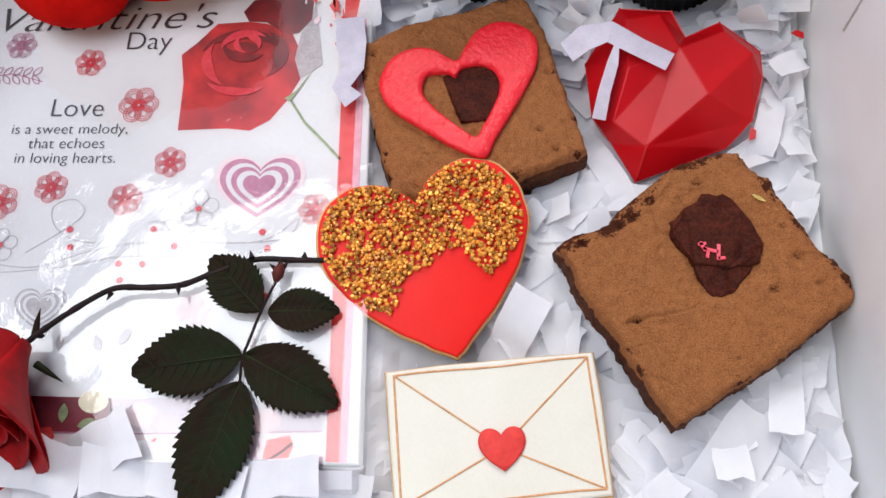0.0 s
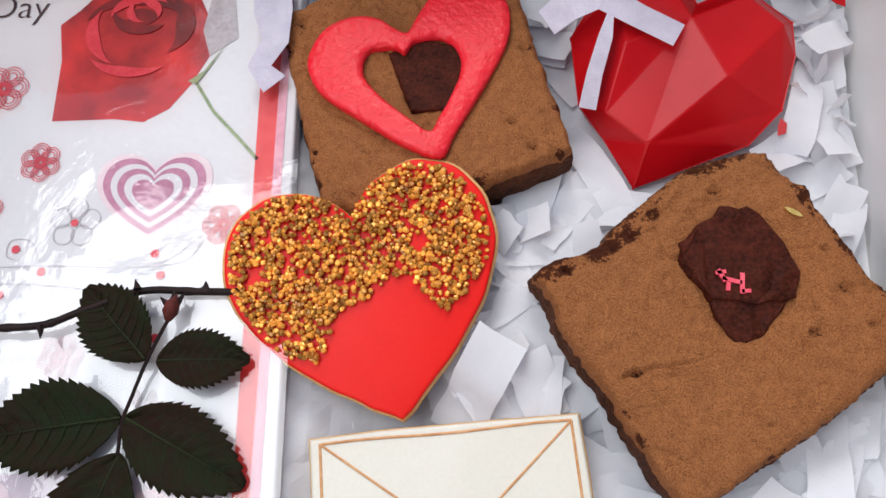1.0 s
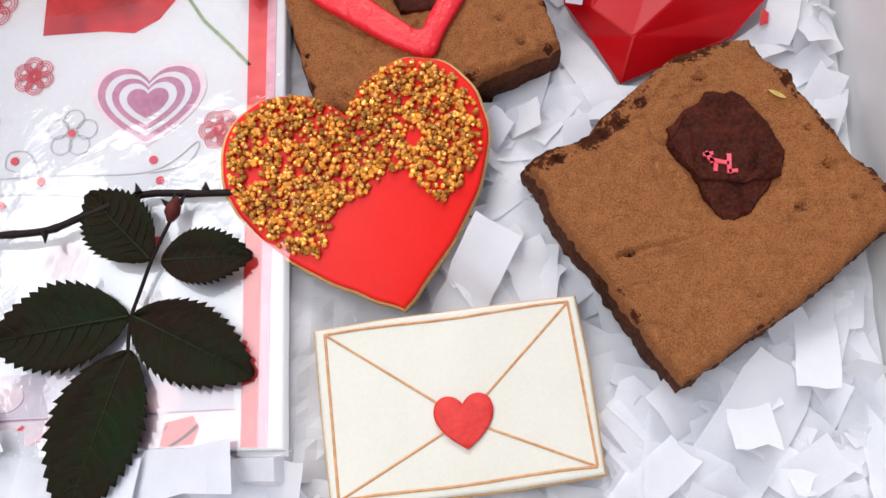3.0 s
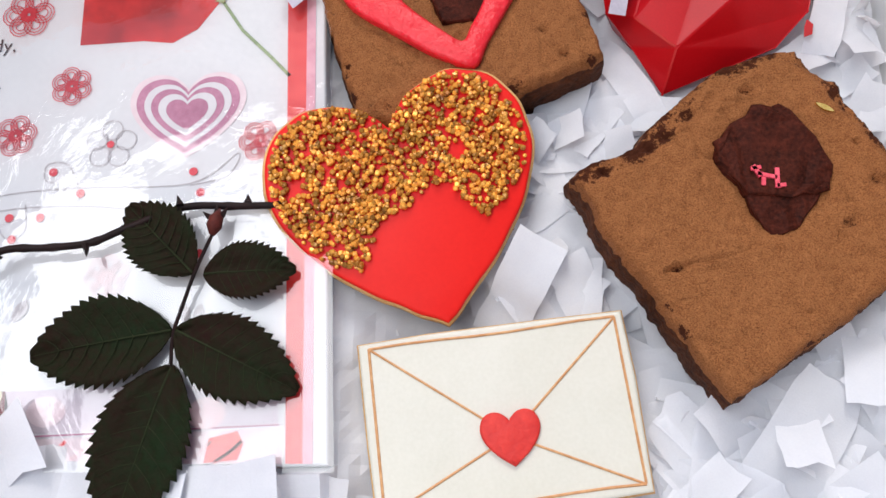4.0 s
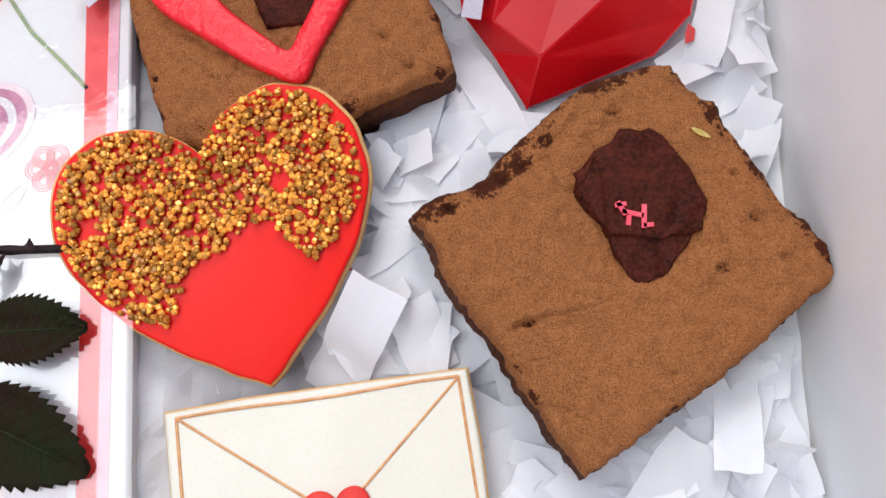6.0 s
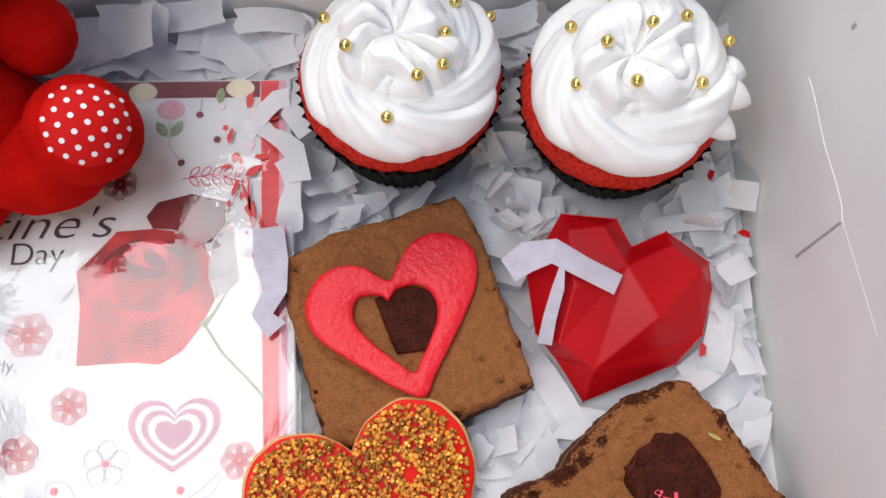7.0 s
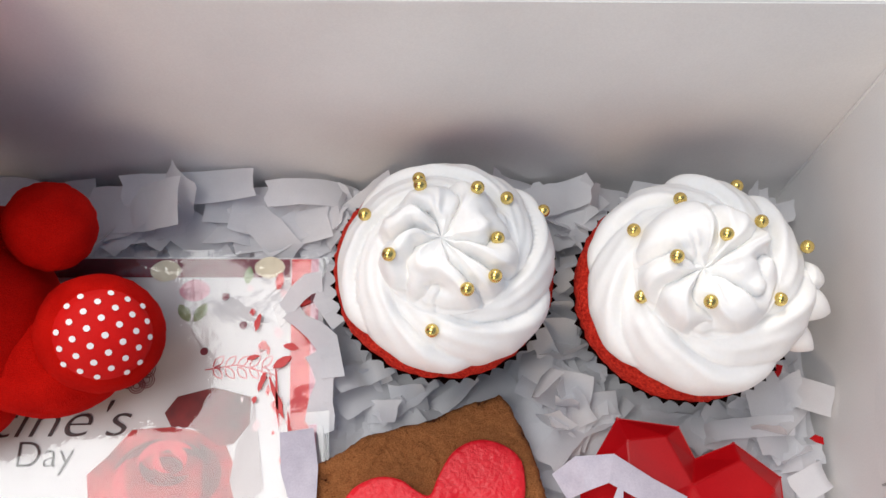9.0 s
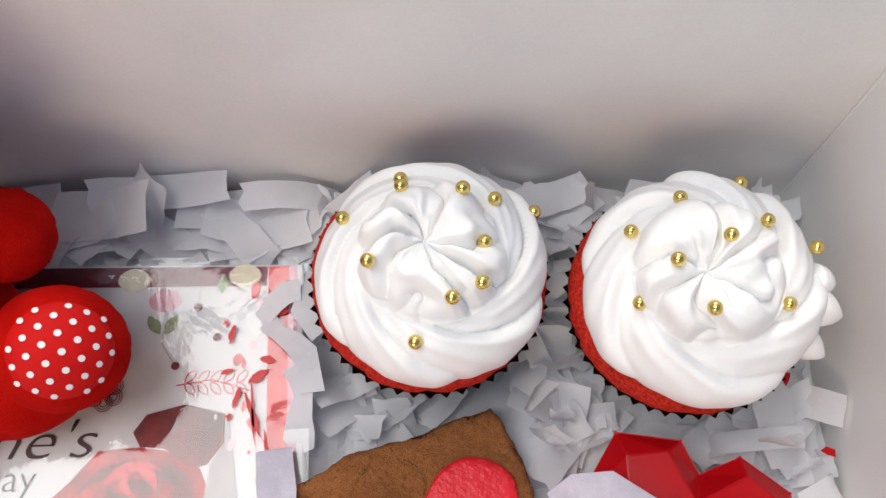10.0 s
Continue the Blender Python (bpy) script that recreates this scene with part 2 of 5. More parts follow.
GREY_INK = surface("grey_line_print", (0.34, 0.30, 0.32), (0.50, 0.46, 0.48), 700, 0.5, 0.0, stains=200)
GLARE_VEIL = surface("glare_veiled_print", (0.52, 0.44, 0.50), (0.62, 0.55, 0.60), 300, 0.5, 0.0, stains=90)
BLUSH = surface("blush_print", (0.66, 0.52, 0.56), (0.74, 0.64, 0.67), 260, 0.5, 0.0, stains=140)
STRIPE = surface("red_stripe_print", (0.58, 0.012, 0.014), (0.72, 0.075, 0.070), 260, 0.45, 0.0, stains=50, mix=0.5)


def film_material():
    """Clear wrapping film: see-through, with creased gloss."""
    m = bpy.data.materials.new("clear_film")
    m.use_nodes = True
    t = m.node_tree
    n, link = t.nodes, t.links.new
    n.remove(n["Principled BSDF"])
    clear, gloss, mixer, fres = n.new("ShaderNodeBsdfTransparent"), n.new("ShaderNodeBsdfGlossy"), n.new("ShaderNodeMixShader"), n.new("ShaderNodeFresnel")
    gloss.inputs["Roughness"].default_value = 0.03
    fres.inputs["IOR"].default_value = 1.75
    where = n.new("ShaderNodeTexCoord").outputs["Object"]
    crease, ripple, add = n.new("ShaderNodeTexNoise"), n.new("ShaderNodeTexNoise"), n.new("ShaderNodeMath")
    crease.inputs["Scale"].default_value, crease.inputs["Detail"].default_value, crease.inputs["Distortion"].default_value = 22, 8, 0.8
    ripple.inputs["Scale"].default_value, ripple.inputs["Detail"].default_value = 140, 3
    add.operation = "MULTIPLY_ADD"
    add.inputs[1].default_value = 0.12
    link(where, crease.inputs[0])
    link(where, ripple.inputs[0])
    link(ripple.outputs[0], add.inputs[0])
    link(crease.outputs[0], add.inputs[2])
    bp = n.new("ShaderNodeBump")
    bp.inputs["Strength"].default_value, bp.inputs["Distance"].default_value = 0.5, 0.0018
    link(add.outputs[0], bp.inputs["Height"])
    # patches where the film clings or lifts lean a little, each its own way, with torn-looking borders
    warp, shove, cell, even, lean_, total, unit = (n.new(k) for k in ("ShaderNodeTexNoise", "ShaderNodeVectorMath", "ShaderNodeTexVoronoi", "ShaderNodeVectorMath", "ShaderNodeVectorMath", "ShaderNodeVectorMath", "ShaderNodeVectorMath"))
    warp.inputs["Scale"].default_value, warp.inputs["Detail"].default_value, warp.inputs["Roughness"].default_value = 38, 9, 0.62
    shove.operation, even.operation, lean_.operation, total.operation, unit.operation = "MULTIPLY_ADD", "SUBTRACT", "SCALE", "ADD", "NORMALIZE"
    link(where, warp.inputs[0])
    link(warp.outputs["Color"], shove.inputs[0])
    shove.inputs[1].default_value = (0.05, 0.05, 0.05)
    link(where, shove.inputs[2])
    link(shove.outputs[0], cell.inputs["Vector"])
    cell.inputs["Scale"].default_value = 17
    link(cell.outputs["Color"], even.inputs[0])
    even.inputs[1].default_value = (0.5, 0.5, 0.5)
    link(even.outputs[0], lean_.inputs[0])
    lean_.inputs["Scale"].default_value = 0.075
    link(bp.outputs[0], total.inputs[0])
    link(lean_.outputs[0], total.inputs[1])
    link(total.outputs[0], unit.inputs[0])
    link(unit.outputs[0], gloss.inputs["Normal"])
    link(unit.outputs[0], fres.inputs["Normal"])
    link(fres.outputs[0], mixer.inputs[0])
    link(clear.outputs[0], mixer.inputs[1])
    link(gloss.outputs[0], mixer.inputs[2])
    link(mixer.outputs[0], n["Material Output"].inputs[0])
    return m


FILM = film_material()

# ---- the box ----
X0, X1, Y0, Y1, ZF, ZR = -0.245, 0.158, -0.085, 0.287, -0.014, 0.1180
T = 0.002
setting = [
    ("table", (-0.75, 0.65, -0.55, 0.75, -0.05, ZF - T - 0.001), TABLE, "white table top under the gift box"),
    ("floor", (X0, X1, Y0, Y1, ZF - T, ZF), BOARD, "white cardboard floor of the gift box"),
    ("wall_north", (X0 - T, X1 + T, Y1, Y1 + T, ZF - T, ZR), BOARD, "white cardboard wall of the gift box"),
    ("wall_south", (X0 - T, X1 + T, Y0 - T, Y0, ZF - T, ZR), BOARD, "white cardboard wall of the gift box"),
    ("wall_west", (X0 - T, X0, Y0, Y1, ZF - T, ZR), BOARD, "white cardboard wall of the gift box"),
    ("wall_east", (X1, X1 + T, Y0, Y1, ZF - T, ZR), BOARD, "white cardboard end wall with a tucked lock tab"),
]
made = {}
for name, dims, material, label in setting:
    made[name] = tagged(part(name, box(bmesh.new(), *dims, bevel=0.0006), material), label, "box", kind="structure")

# The lock tab on the end wall, its slot drawn as painted shade, and the folded edges.
tab_outline = spline([(0.217, 0.064), (0.211, 0.054), (0.2055, 0.048), (0.190, 0.0385), (0.172, 0.0320), (0.163, 0.0325), (0.1615, 0.040), (0.1612, 0.0695), (0.190, 0.0668)], 4, True)
bm = prism(bmesh.new(), [(p.x, p.y) for p in tab_outline], 0, 0.0004, 0.00015, 1)
part("lock_tab", bm, BOARD, made["wall_east"], place=Matrix(((0, 0, -1, X1 + 0.0002), (1, 0, 0, 0), (0, 1, 0, 0), (0, 0, 0, 1))))
part("fold", tube(bmesh.new(), [(X1, Y1 - 0.0005, ZF), (X1, Y1 - 0.0005, ZR - 0.012)], 0.0007, 6), BOARD, made["wall_east"])
# A thin dark grey strip stands in for the shadow gap beside the tab.
part("slit_shade", box(bmesh.new(), X1 - 0.0006, X1, 0.1605, 0.1612, 0.0330, 0.0690), NICK_SLIT_SHADE, made["wall_east"], "grey strip painted as the shade in the tab's slit")
part("crease", tube(bmesh.new(), [(X1 + 0.0001, 0.217, 0.0640), (X1 + 0.0001, 0.161, 0.0695), (X1 + 0.0001, 0.121, 0.0780)], 0.00020, 6), BOARD, made["wall_east"])
part("crease", tube(bmesh.new(), [(X1 + 0.0001, 0.285, 0.0960), (X1 + 0.0001, 0.262, 0.1070), (X1 + 0.0001, 0.237, 0.1140)], 0.00024, 6), BOARD, made["wall_east"])
part("cut_mark", box(bmesh.new(), X1 - 0.0004, X1, 0.2152, 0.2165, 0.0965, 0.0995), NICK_SLIT_SHADE, made["wall_east"], "small grey nick in the board")

# ---- gift card in its clear wrapper ----
ZC = 0.008
card = thing("greeting_card", "white printed valentine card in a clear creased film wrapper", "greeting card", pose(0, 0, 0))
CX0, CX1, CY0, CY1 = -0.228, -0.0200, -0.0045, 0.2500
part("card_board", prism(bmesh.new(), [(CX0, CY0), (CX1, CY0), (CX1 - 0.0122, CY1), (CX0, CY1)], ZF + 0.001, ZC, 0.0008), CARD, card)

def flat(name, pts, material, level=1, parent=None, label=""):
    """A thin print on the card."""
    bm = bmesh.new()
    z = ZC + 0.00012 * level
    f = bm.faces.new([bm.verts.new((x, y, z)) for x, y in pts])
    bm.normal_update()
    if f.normal.z < 0:
        f.normal_flip()
    bmesh.ops.triangulate(bm, faces=[f])
    return part(name, bm, material, parent or card, label)


def line(name, pts, width, material, level=2, parent=None, closed=False):
    """A drawn line of a given width on the card."""
    bm, z, n = bmesh.new(), ZC + 0.00012 * level, len(pts)
    rows = []
    for i, p in enumerate(pts):
        a = Vector(pts[(i - 1) % n] if closed else pts[max(i - 1, 0)])
        b = Vector(pts[(i + 1) % n] if closed else pts[min(i + 1, n - 1)])
        d = (b - a)
        q = Vector((-d.y, d.x)).normalized() * width / 2 if d.length else Vector((0, width / 2))
        rows.append((bm.verts.new((p[0] + q.x, p[1] + q.y, z)), bm.verts.new((p[0] - q.x, p[1] - q.y, z))))
    for (a, b), (c, d) in zip(rows, rows[1:] + ([rows[0]] if closed else [])):
        bm.faces.new((a, b, d, c))
    return part(name, bm, material, parent or card)


def words(text, x, y, width, material, slant=0.0, level=3, turn=0.0, tall=1.0):
    """Words on the card, starting at x, y, fitted to a width."""
    cu = bpy.data.curves.new("words", "FONT")
    cu.body, cu.size, cu.shear, cu.offset = text, 0.01, slant, -0.00012
    tmp = bpy.data.objects.new("words", cu)
    scene.collection.objects.link(tmp)
    me = bpy.data.meshes.new_from_object(tmp.evaluated_get(bpy.context.evaluated_depsgraph_get()))
    bpy.data.objects.remove(tmp)
    xs = [v.co.x for v in me.vertices]
    k = width / (max(xs) - min(xs))
    me.name = "words"
    me.materials.clear()
    me.materials.append(material)
    ob = new("words", me)
    ob.parent = card
    ob.matrix_basis = pose(x, y, ZC + 0.00012 * level, 0, 0, turn) @ Matrix.Diagonal((k, k * tall, 1, 1))
    return ob


# Bands: red border at one side, maroon at top and foot, the foot partly glare-paled.
flat("stripe", [(-0.0322, -0.0040), (-0.0274, -0.0040), (-0.0372, 0.2490), (-0.0447, 0.2490)], STRIPE, 2, label="red printed border")
flat("pale_stripe", [(-0.0274, -0.0040), (-0.0245, -0.0040), (-0.0342, 0.2490), (-0.0372, 0.2490)], PINK, 2)
flat("top_band", [(-0.2275, 0.2410), (-0.0448, 0.2415), (-0.0450, 0.2490), (-0.2275, 0.2490)], MAROON, 1)
flat("foot_band", [(-0.2275, 0.0028), (-0.1150, 0.0035), (-0.1138, 0.0100), (-0.1160, 0.0165), (-0.2275, 0.0160)], MAROON, 1)
# The maroon foot band goes on, its film glare painted as a pale colour.
flat("veiled_foot_band", [(-0.1150, 0.0040), (-0.0350, 0.0072), (-0.0355, 0.0190), (-0.1160, 0.0165)], GLARE_VEIL, 1)
line("foot_line", [(-0.2275, 0.0024), (-0.1140, 0.0032), (-0.0345, 0.0068)], 0.0005, MAUVE, 2)
flat("foot_border", [(-0.2275, -0.0040), (-0.0330, -0.0040), (-0.0335, 0.0060), (-0.1140, 0.0024), (-0.2275, 0.0016)], BLUSH, 1)
for fx, fw in ((-0.1500, 0.0300), (-0.0500, 0.0110)):
    flat("red_patch", [(fx - fw / 2, -0.0038), (fx + fw / 2 - 0.0015, -0.0030), (fx + fw / 2, 0.0016), (fx + fw / 2 - 0.002, 0.0050), (fx - fw / 2 + 0.001, 0.0030)], STRIPE, 3)
for k in range(9):
    fx = -0.1120 + 0.0085 * k
    line("foot_hatch", [(fx, -0.0036), (fx + 0.004, -0.0010), (fx + 0.0075, 0.0022)], 0.0006 + 0.0004 * (k % 3), STRIPE if k % 2 else PALE, 3)

words("Valentine's", -0.2025, 0.1790, 0.0985, INK, 0.32, turn=1.0, tall=0.78)
words("Day", -0.1385, 0.1697, 0.0200, INK, turn=0.5)
words("Love", -0.1662, 0.1362, 0.0230, INK, turn=0.5)
words("is a sweet melody,", -0.1812, 0.1277, 0.0510, INK, turn=0.6)
words("that echoes", -0.1722, 0.1209, 0.0335, INK, turn=0.6)
words("in loving hearts.", -0.1770, 0.1140, 0.0440, INK, turn=0.6)

def leaf_shape(x, y, length, width, turn):
    c, s = math.cos(radians(turn)), math.sin(radians(turn))
    side = [(length * t, width / 2 * math.sin(math.pi * t) ** 0.8) for t in np.linspace(0, 1, 7)]
    return [(x + c * u - s * v, y + s * u + c * v) for u, v in side + [(u, -v) for u, v in side[-2:0:-1]]]


# The printed rose with its stalk.
rose_print = flat("rose_print", [(-0.1120, 0.1670), (-0.1090, 0.1530), (-0.1080, 0.1300), (-0.0870, 0.1310), (-0.0770, 0.1300), (-0.0690, 0.1350), (-0.0630, 0.1440), (-0.0580, 0.1550), (-0.0600, 0.1700), (-0.0640, 0.1780), (-0.0760, 0.1830), (-0.0840, 0.1840), (-0.0980, 0.1830), (-0.1060, 0.1730)], ROSE_INK, 1, label="photo print of a red rose")
flat("rose_shade", [(-0.0550, 0.1950), (-0.0490, 0.1620), (-0.0580, 0.1550), (-0.0615, 0.1650), (-0.0600, 0.1780), (-0.0560, 0.1850)], GREY_INK, 2)
flat("rose_petal_print", [(-0.0870, 0.1890), (-0.0830, 0.1950), (-0.0700, 0.1985), (-0.0560, 0.1950), (-0.0560, 0.1850), (-0.0610, 0.1780), (-0.0660, 0.1770), (-0.0760, 0.1835), (-0.0840, 0.1840)], ROSE_DARK, 3)
def crescent(cx, cy, r, thick, a0, a1):
    """The edge of a printed petal: two arcs that meet."""
    out_ = [(cx + r * math.cos(a), cy + 0.8 * r * math.sin(a)) for a in np.linspace(a0, a1, 12)]
    in_ = [(cx + (r - thick * math.sin(math.pi * t)) * math.cos(a0 + (a1 - a0) * t), cy + 0.8 * (r - thick * math.sin(math.pi * t)) * math.sin(a0 + (a1 - a0) * t)) for t in np.linspace(1, 0, 12)[1:-1]]
    return out_ + in_


for k, (cx, cy, r, thick, a0, a1, m) in enumerate(((-0.0850, 0.1580, 0.0225, 0.006, 0.3, 2.9, ROSE_DARK), (-0.0860, 0.1570, 0.0200, 0.005, 2.4, 4.4, RED_INK), (-0.0800, 0.1600, 0.0190, 0.007, -1.1, 1.2, ROSE_DARK), (-0.0850, 0.1520, 0.0190, 0.005, 3.6, 5.6, RED_INK), (-0.0840, 0.1640, 0.0130, 0.005, 0.6, 3.3, RED_INK), (-0.0840, 0.1640, 0.0120, 0.006, 3.0, 5.8, ROSE_DARK), (-0.0835, 0.1655, 0.0080, 0.004, -0.6, 2.2, RED_INK), (-0.0840, 0.1650, 0.0065, 0.003, 2.0, 5.0, RED_INK))):
    flat("petal_print", crescent(cx, cy + 0.0070, r * 0.82, thick, a0, a1), m, 4 + k * 0.3, rose_print)
flat("rose_heart", [(-0.0840 + 0.0052 * math.cos(a) * (1 + 0.15 * math.cos(3 * a)), 0.1700 + 0.0036 * math.sin(a)) for a in np.linspace(0, math.tau, 19)[:-1]], ROSE_DARK, 3.6, rose_print)
line("stalk_print", [(-0.0620, 0.1460), (-0.0540, 0.1340), (-0.0440, 0.1240), (-0.0375, 0.1170)], 0.0011, GREEN_INK, 2)
flat("sepal_print", [(-0.0640, 0.1450), (-0.0590, 0.1490), (-0.0525, 0.1600), (-0.0575, 0.1500), (-0.0610, 0.1440)], GREEN_INK, 5)

# Line hearts and flowers.
def ring_heart(x, y, width, materials, turn=2.0):
    c, s = math.cos(radians(turn)), math.sin(radians(turn))
    for k, material in enumerate(materials):
        f = (1.0, 0.89, 0.75, 0.63, 0.50, 0.36)[k]
        w = width * f
        off = width * (1 - f) * 0.40
        pts = [(x + c * u - s * (v + off), y + s * u + c * (v + off)) for u, v in heart(w, w * 0.79, w * 0.64, 3)]
        flat("heart_print", pts, material, 2 + k)


ring_heart(-0.0692, 0.0890, 0.0375, [BLUSH, MAUVE, CARD, MAUVE, CARD, MAUVE])
ring_heart(-0.1515, 0.0425, 0.021, [GREY_INK, CARD, GREY_INK, CARD, GREY_INK])


def doodle(x, y, r, material, petals=6):
    """A scribbled flower: loops of thin line round a centre."""
    ob = line("flower_print", [(x + 0.22 * r * math.cos(a), y + 0.22 * r * math.sin(a)) for a in np.linspace(0, 6.28, 9)], 0.3 * r, material, 3)
    for k in range(petals):
        a = math.tau * k / petals + x * 90
        cx, cy = x + 0.58 * r * math.cos(a), y + 0.58 * r * math.sin(a)
        for q in (0.20, 0.34, 0.46):
            line("petal_line", [(cx + q * r * math.cos(b), cy + q * r * math.sin(b)) for b in np.linspace(0, math.tau, 13)[:-1]], 0.00030, material, 4, ob, True)


for x, y, r, m in ((-0.1860, 0.1720, 0.0066, MAUVE), (-0.1525, 0.1630, 0.0066, RED_INK), (-0.1270, 0.1420, 0.0084, RED_INK), (-0.1088, 0.1150, 0.0066, RED_INK), (-0.1578, 0.1030, 0.0068, RED_INK), (-0.1250, 0.0978, 0.0068, RED_INK), (-0.0455, 0.0945, 0.0066, RED_INK), (-0.1785, 0.0960, 0.0076, RED_INK), (-0.0985, 0.2030, 0.0066, MAROON), (-0.0900, 0.0508, 0.0068, PALE)):
    doodle(x, y, r, m)
# Open five-petal flowers.
for x, y, r in ((-0.0935, 0.0942, 0.0080), (-0.1740, 0.0770, 0.007)):
    ob = flat("flower_centre", [(x + 0.0013 * math.cos(a), y + 0.0013 * math.sin(a)) for a in np.linspace(0, 6.28, 9)[:-1]], RED_INK, 4)
    for k in range(5):
        a = math.tau * k / 5 + 0.3
        line("petal_line", [(x + 0.62 * r * math.cos(a) + 0.42 * r * math.cos(b), y + 0.62 * r * math.sin(a) + 0.42 * r * math.sin(b)) for b in np.linspace(0, math.tau, 15)[:-1]], 0.0003, GREY_INK, 3, ob, True)
# Tendrils with berries.
for pts in ([(-0.170, 0.0657), (-0.150, 0.0640), (-0.125, 0.0730), (-0.100, 0.0757), (-0.068, 0.0766), (-0.0549, 0.0865), (-0.0575, 0.0790), (-0.068, 0.0760)], [(-0.1666, 0.061), (-0.14, 0.0640), (-0.1184, 0.0690), (-0.09, 0.0690), (-0.06, 0.0630)], [(-0.155, 0.0700), (-0.1366, 0.0857), (-0.140, 0.0935), (-0.148, 0.0905), (-0.1462, 0.0820), (-0.138, 0.0760), (-0.128, 0.0745)], [(-0.100, 0.0757), (-0.1040, 0.0835), (-0.1099, 0.0839), (-0.1105, 0.0790), (-0.1075, 0.0775)], [(-0.115, 0.0705), (-0.1140, 0.0620), (-0.1184, 0.0590), (-0.1215, 0.0630), (-0.1180, 0.0655)]):
    line("tendril", [(1.1 * p[0] + 0.0080, p[1] + 0.0040) for p in spline(pts, 6)], 0.00035, GREY_INK, 2)
for x, y in ((-0.1458, 0.0842), (-0.1442, 0.0765), (-0.1108, 0.0850), (-0.1012, 0.0778), (-0.0660, 0.0845), (-0.0632, 0.0775), (-0.1130, 0.0700), (-0.1228, 0.0700), (-0.1210, 0.0630), (-0.0620, 0.0578)):
    flat("berry", [(x + 0.0014 * math.cos(a), y + 0.0014 * math.sin(a)) for a in np.linspace(0, 6.28, 13)[:-1]], RED_INK, 4)


# Printed sprigs, apples and leaves along the edges.
for x, y, ln, turn, m in ((-0.133, 0.0065, 0.0075, 95, GREEN_INK), (-0.127, 0.0055, 0.0075, 20, GREEN_INK), (-0.140, 0.034, 0.007, 95, GREY_INK), (-0.117, 0.037, 0.008, 60, GREY_INK), (-0.124, 0.034, 0.007, 110, GREY_INK), (-0.0612, 0.2385, 0.0075, 85, GREEN_INK), (-0.0815, 0.2235, 0.0085, 125, GREEN_INK), (-0.0800, 0.2235, 0.0085, 60, GREEN_INK), (-0.066, 0.0430, 0.007, -70, GREY_INK), (-0.060, 0.0425, 0.007, -95, GREY_INK)):
    flat("leaf_print", leaf_shape(x, y, ln, ln * 0.5, turn), m, 4)
for x, y, m in ((-0.1225, 0.0150, SEPIA), (-0.1030, 0.0105, BLUSH), (-0.0930, 0.2440, SEPIA), (-0.0530, 0.2455, SEPIA), (-0.0810, 0.2360, PINK), (-0.0560, 0.0100, PALE)):
    flat("apple_print", [(x + 0.0055 * math.cos(a) * (1 + 0.08 * math.cos(2 * a)), y + 0.0045 * math.sin(a)) for a in np.linspace(0, 6.28, 17)[:-1]], m, 3)
line("tendril", [(-0.0810, 0.2310), (-0.0805, 0.2200), (-0.0755, 0.2125)], 0.0004, GREY_INK, 2)
line("tendril", [(-0.0685, 0.2420), (-0.0690, 0.2340)], 0.0004, GREY_INK, 2)
for x, y in ((-0.0750, 0.2120), (-0.0690, 0.2335), (-0.0612, 0.2222)):
    flat("berry", [(x + 0.0015 * math.cos(a), y + 0.0015 * math.sin(a)) for a in np.linspace(0, 6.28, 13)[:-1]], MAROON, 4)
for sx, sy, m in ((-0.074, 0.2050, RED_INK), (-0.1985, 0.1555, MAUVE)):
    line("sprig_print", [(sx, sy), (sx + 0.012, sy + 0.002), (sx + 0.026, sy - 0.002)], 0.0004, m, 2)
    for k in range(5):
        for up in (1, -1):
            line("sprig_leaf", leaf_shape(sx + 0.003 + 0.0045 * k, sy + 0.001, 0.0055, 0.0026, 50 * up), 0.0004, m, 3, None, True)

# Red specks and torn pink print by the border.
rnd = random.Random(2)
for k in range(26):
    x, y = rnd.uniform(-0.060, -0.038), rnd.uniform(0.168, 0.240)
    n = rnd.randint(5, 8)
    r = rnd.uniform(0.0006, 0.0022)
    flat("print_speck", [(x + r * rnd.uniform(0.4, 1.3) * math.cos(a), y + 1.5 * r * rnd.uniform(0.4, 1.3) * math.sin(a)) for a in np.linspace(0, math.tau, n + 1)[:-1]], STRIPE if k % 3 else PALE, 5)

for x, y, ln, wd, turn in ((-0.0562, 0.2190, 0.0075, 0.0022, 80), (-0.0535, 0.1965, 0.0080, 0.0020, 72), (-0.0490, 0.2050, 0.0085, 0.0034, 35), (-0.0585, 0.2085, 0.0050, 0.0018, 20), (-0.0548, 0.1920, 0.0028, 0.0014, 80), (-0.0450, 0.1830, 0.0240, 0.0010, 97), (-0.0432, 0.1860, 0.0180, 0.0018, 112), (-0.0402, 0.1780, 0.0120, 0.0010, 100), (-0.0445, 0.2300, 0.0090, 0.0026, 8), (-0.0395, 0.2130, 0.0060, 0.0028, 170)):
    flat("red_dribble", [(px + 0.0006 * noise.noise((px * 900, py * 900, 1)), py + 0.0006 * noise.noise((px * 900, py * 900, 6))) for px, py in leaf_shape(x, y, ln, wd, turn)], STRIPE, 20)

# The film wrapper, a little above the print, with its glued lip.
bm = bmesh.new()
nx, ny = 40, 50
grid = [[bm.verts.new((CX0 - 0.002 + (CX1 - CX0 + 0.004) * i / nx - 0.048 * (CY1 - CY0) * j / ny * (i / nx), CY0 - 0.002 + (CY1 - CY0 + 0.004) * j / ny, ZC + 0.0016 + 0.0006 * noise.noise((i * 0.31, j * 0.29, 2)))) for i in range(nx + 1)] for j in range(ny + 1)]
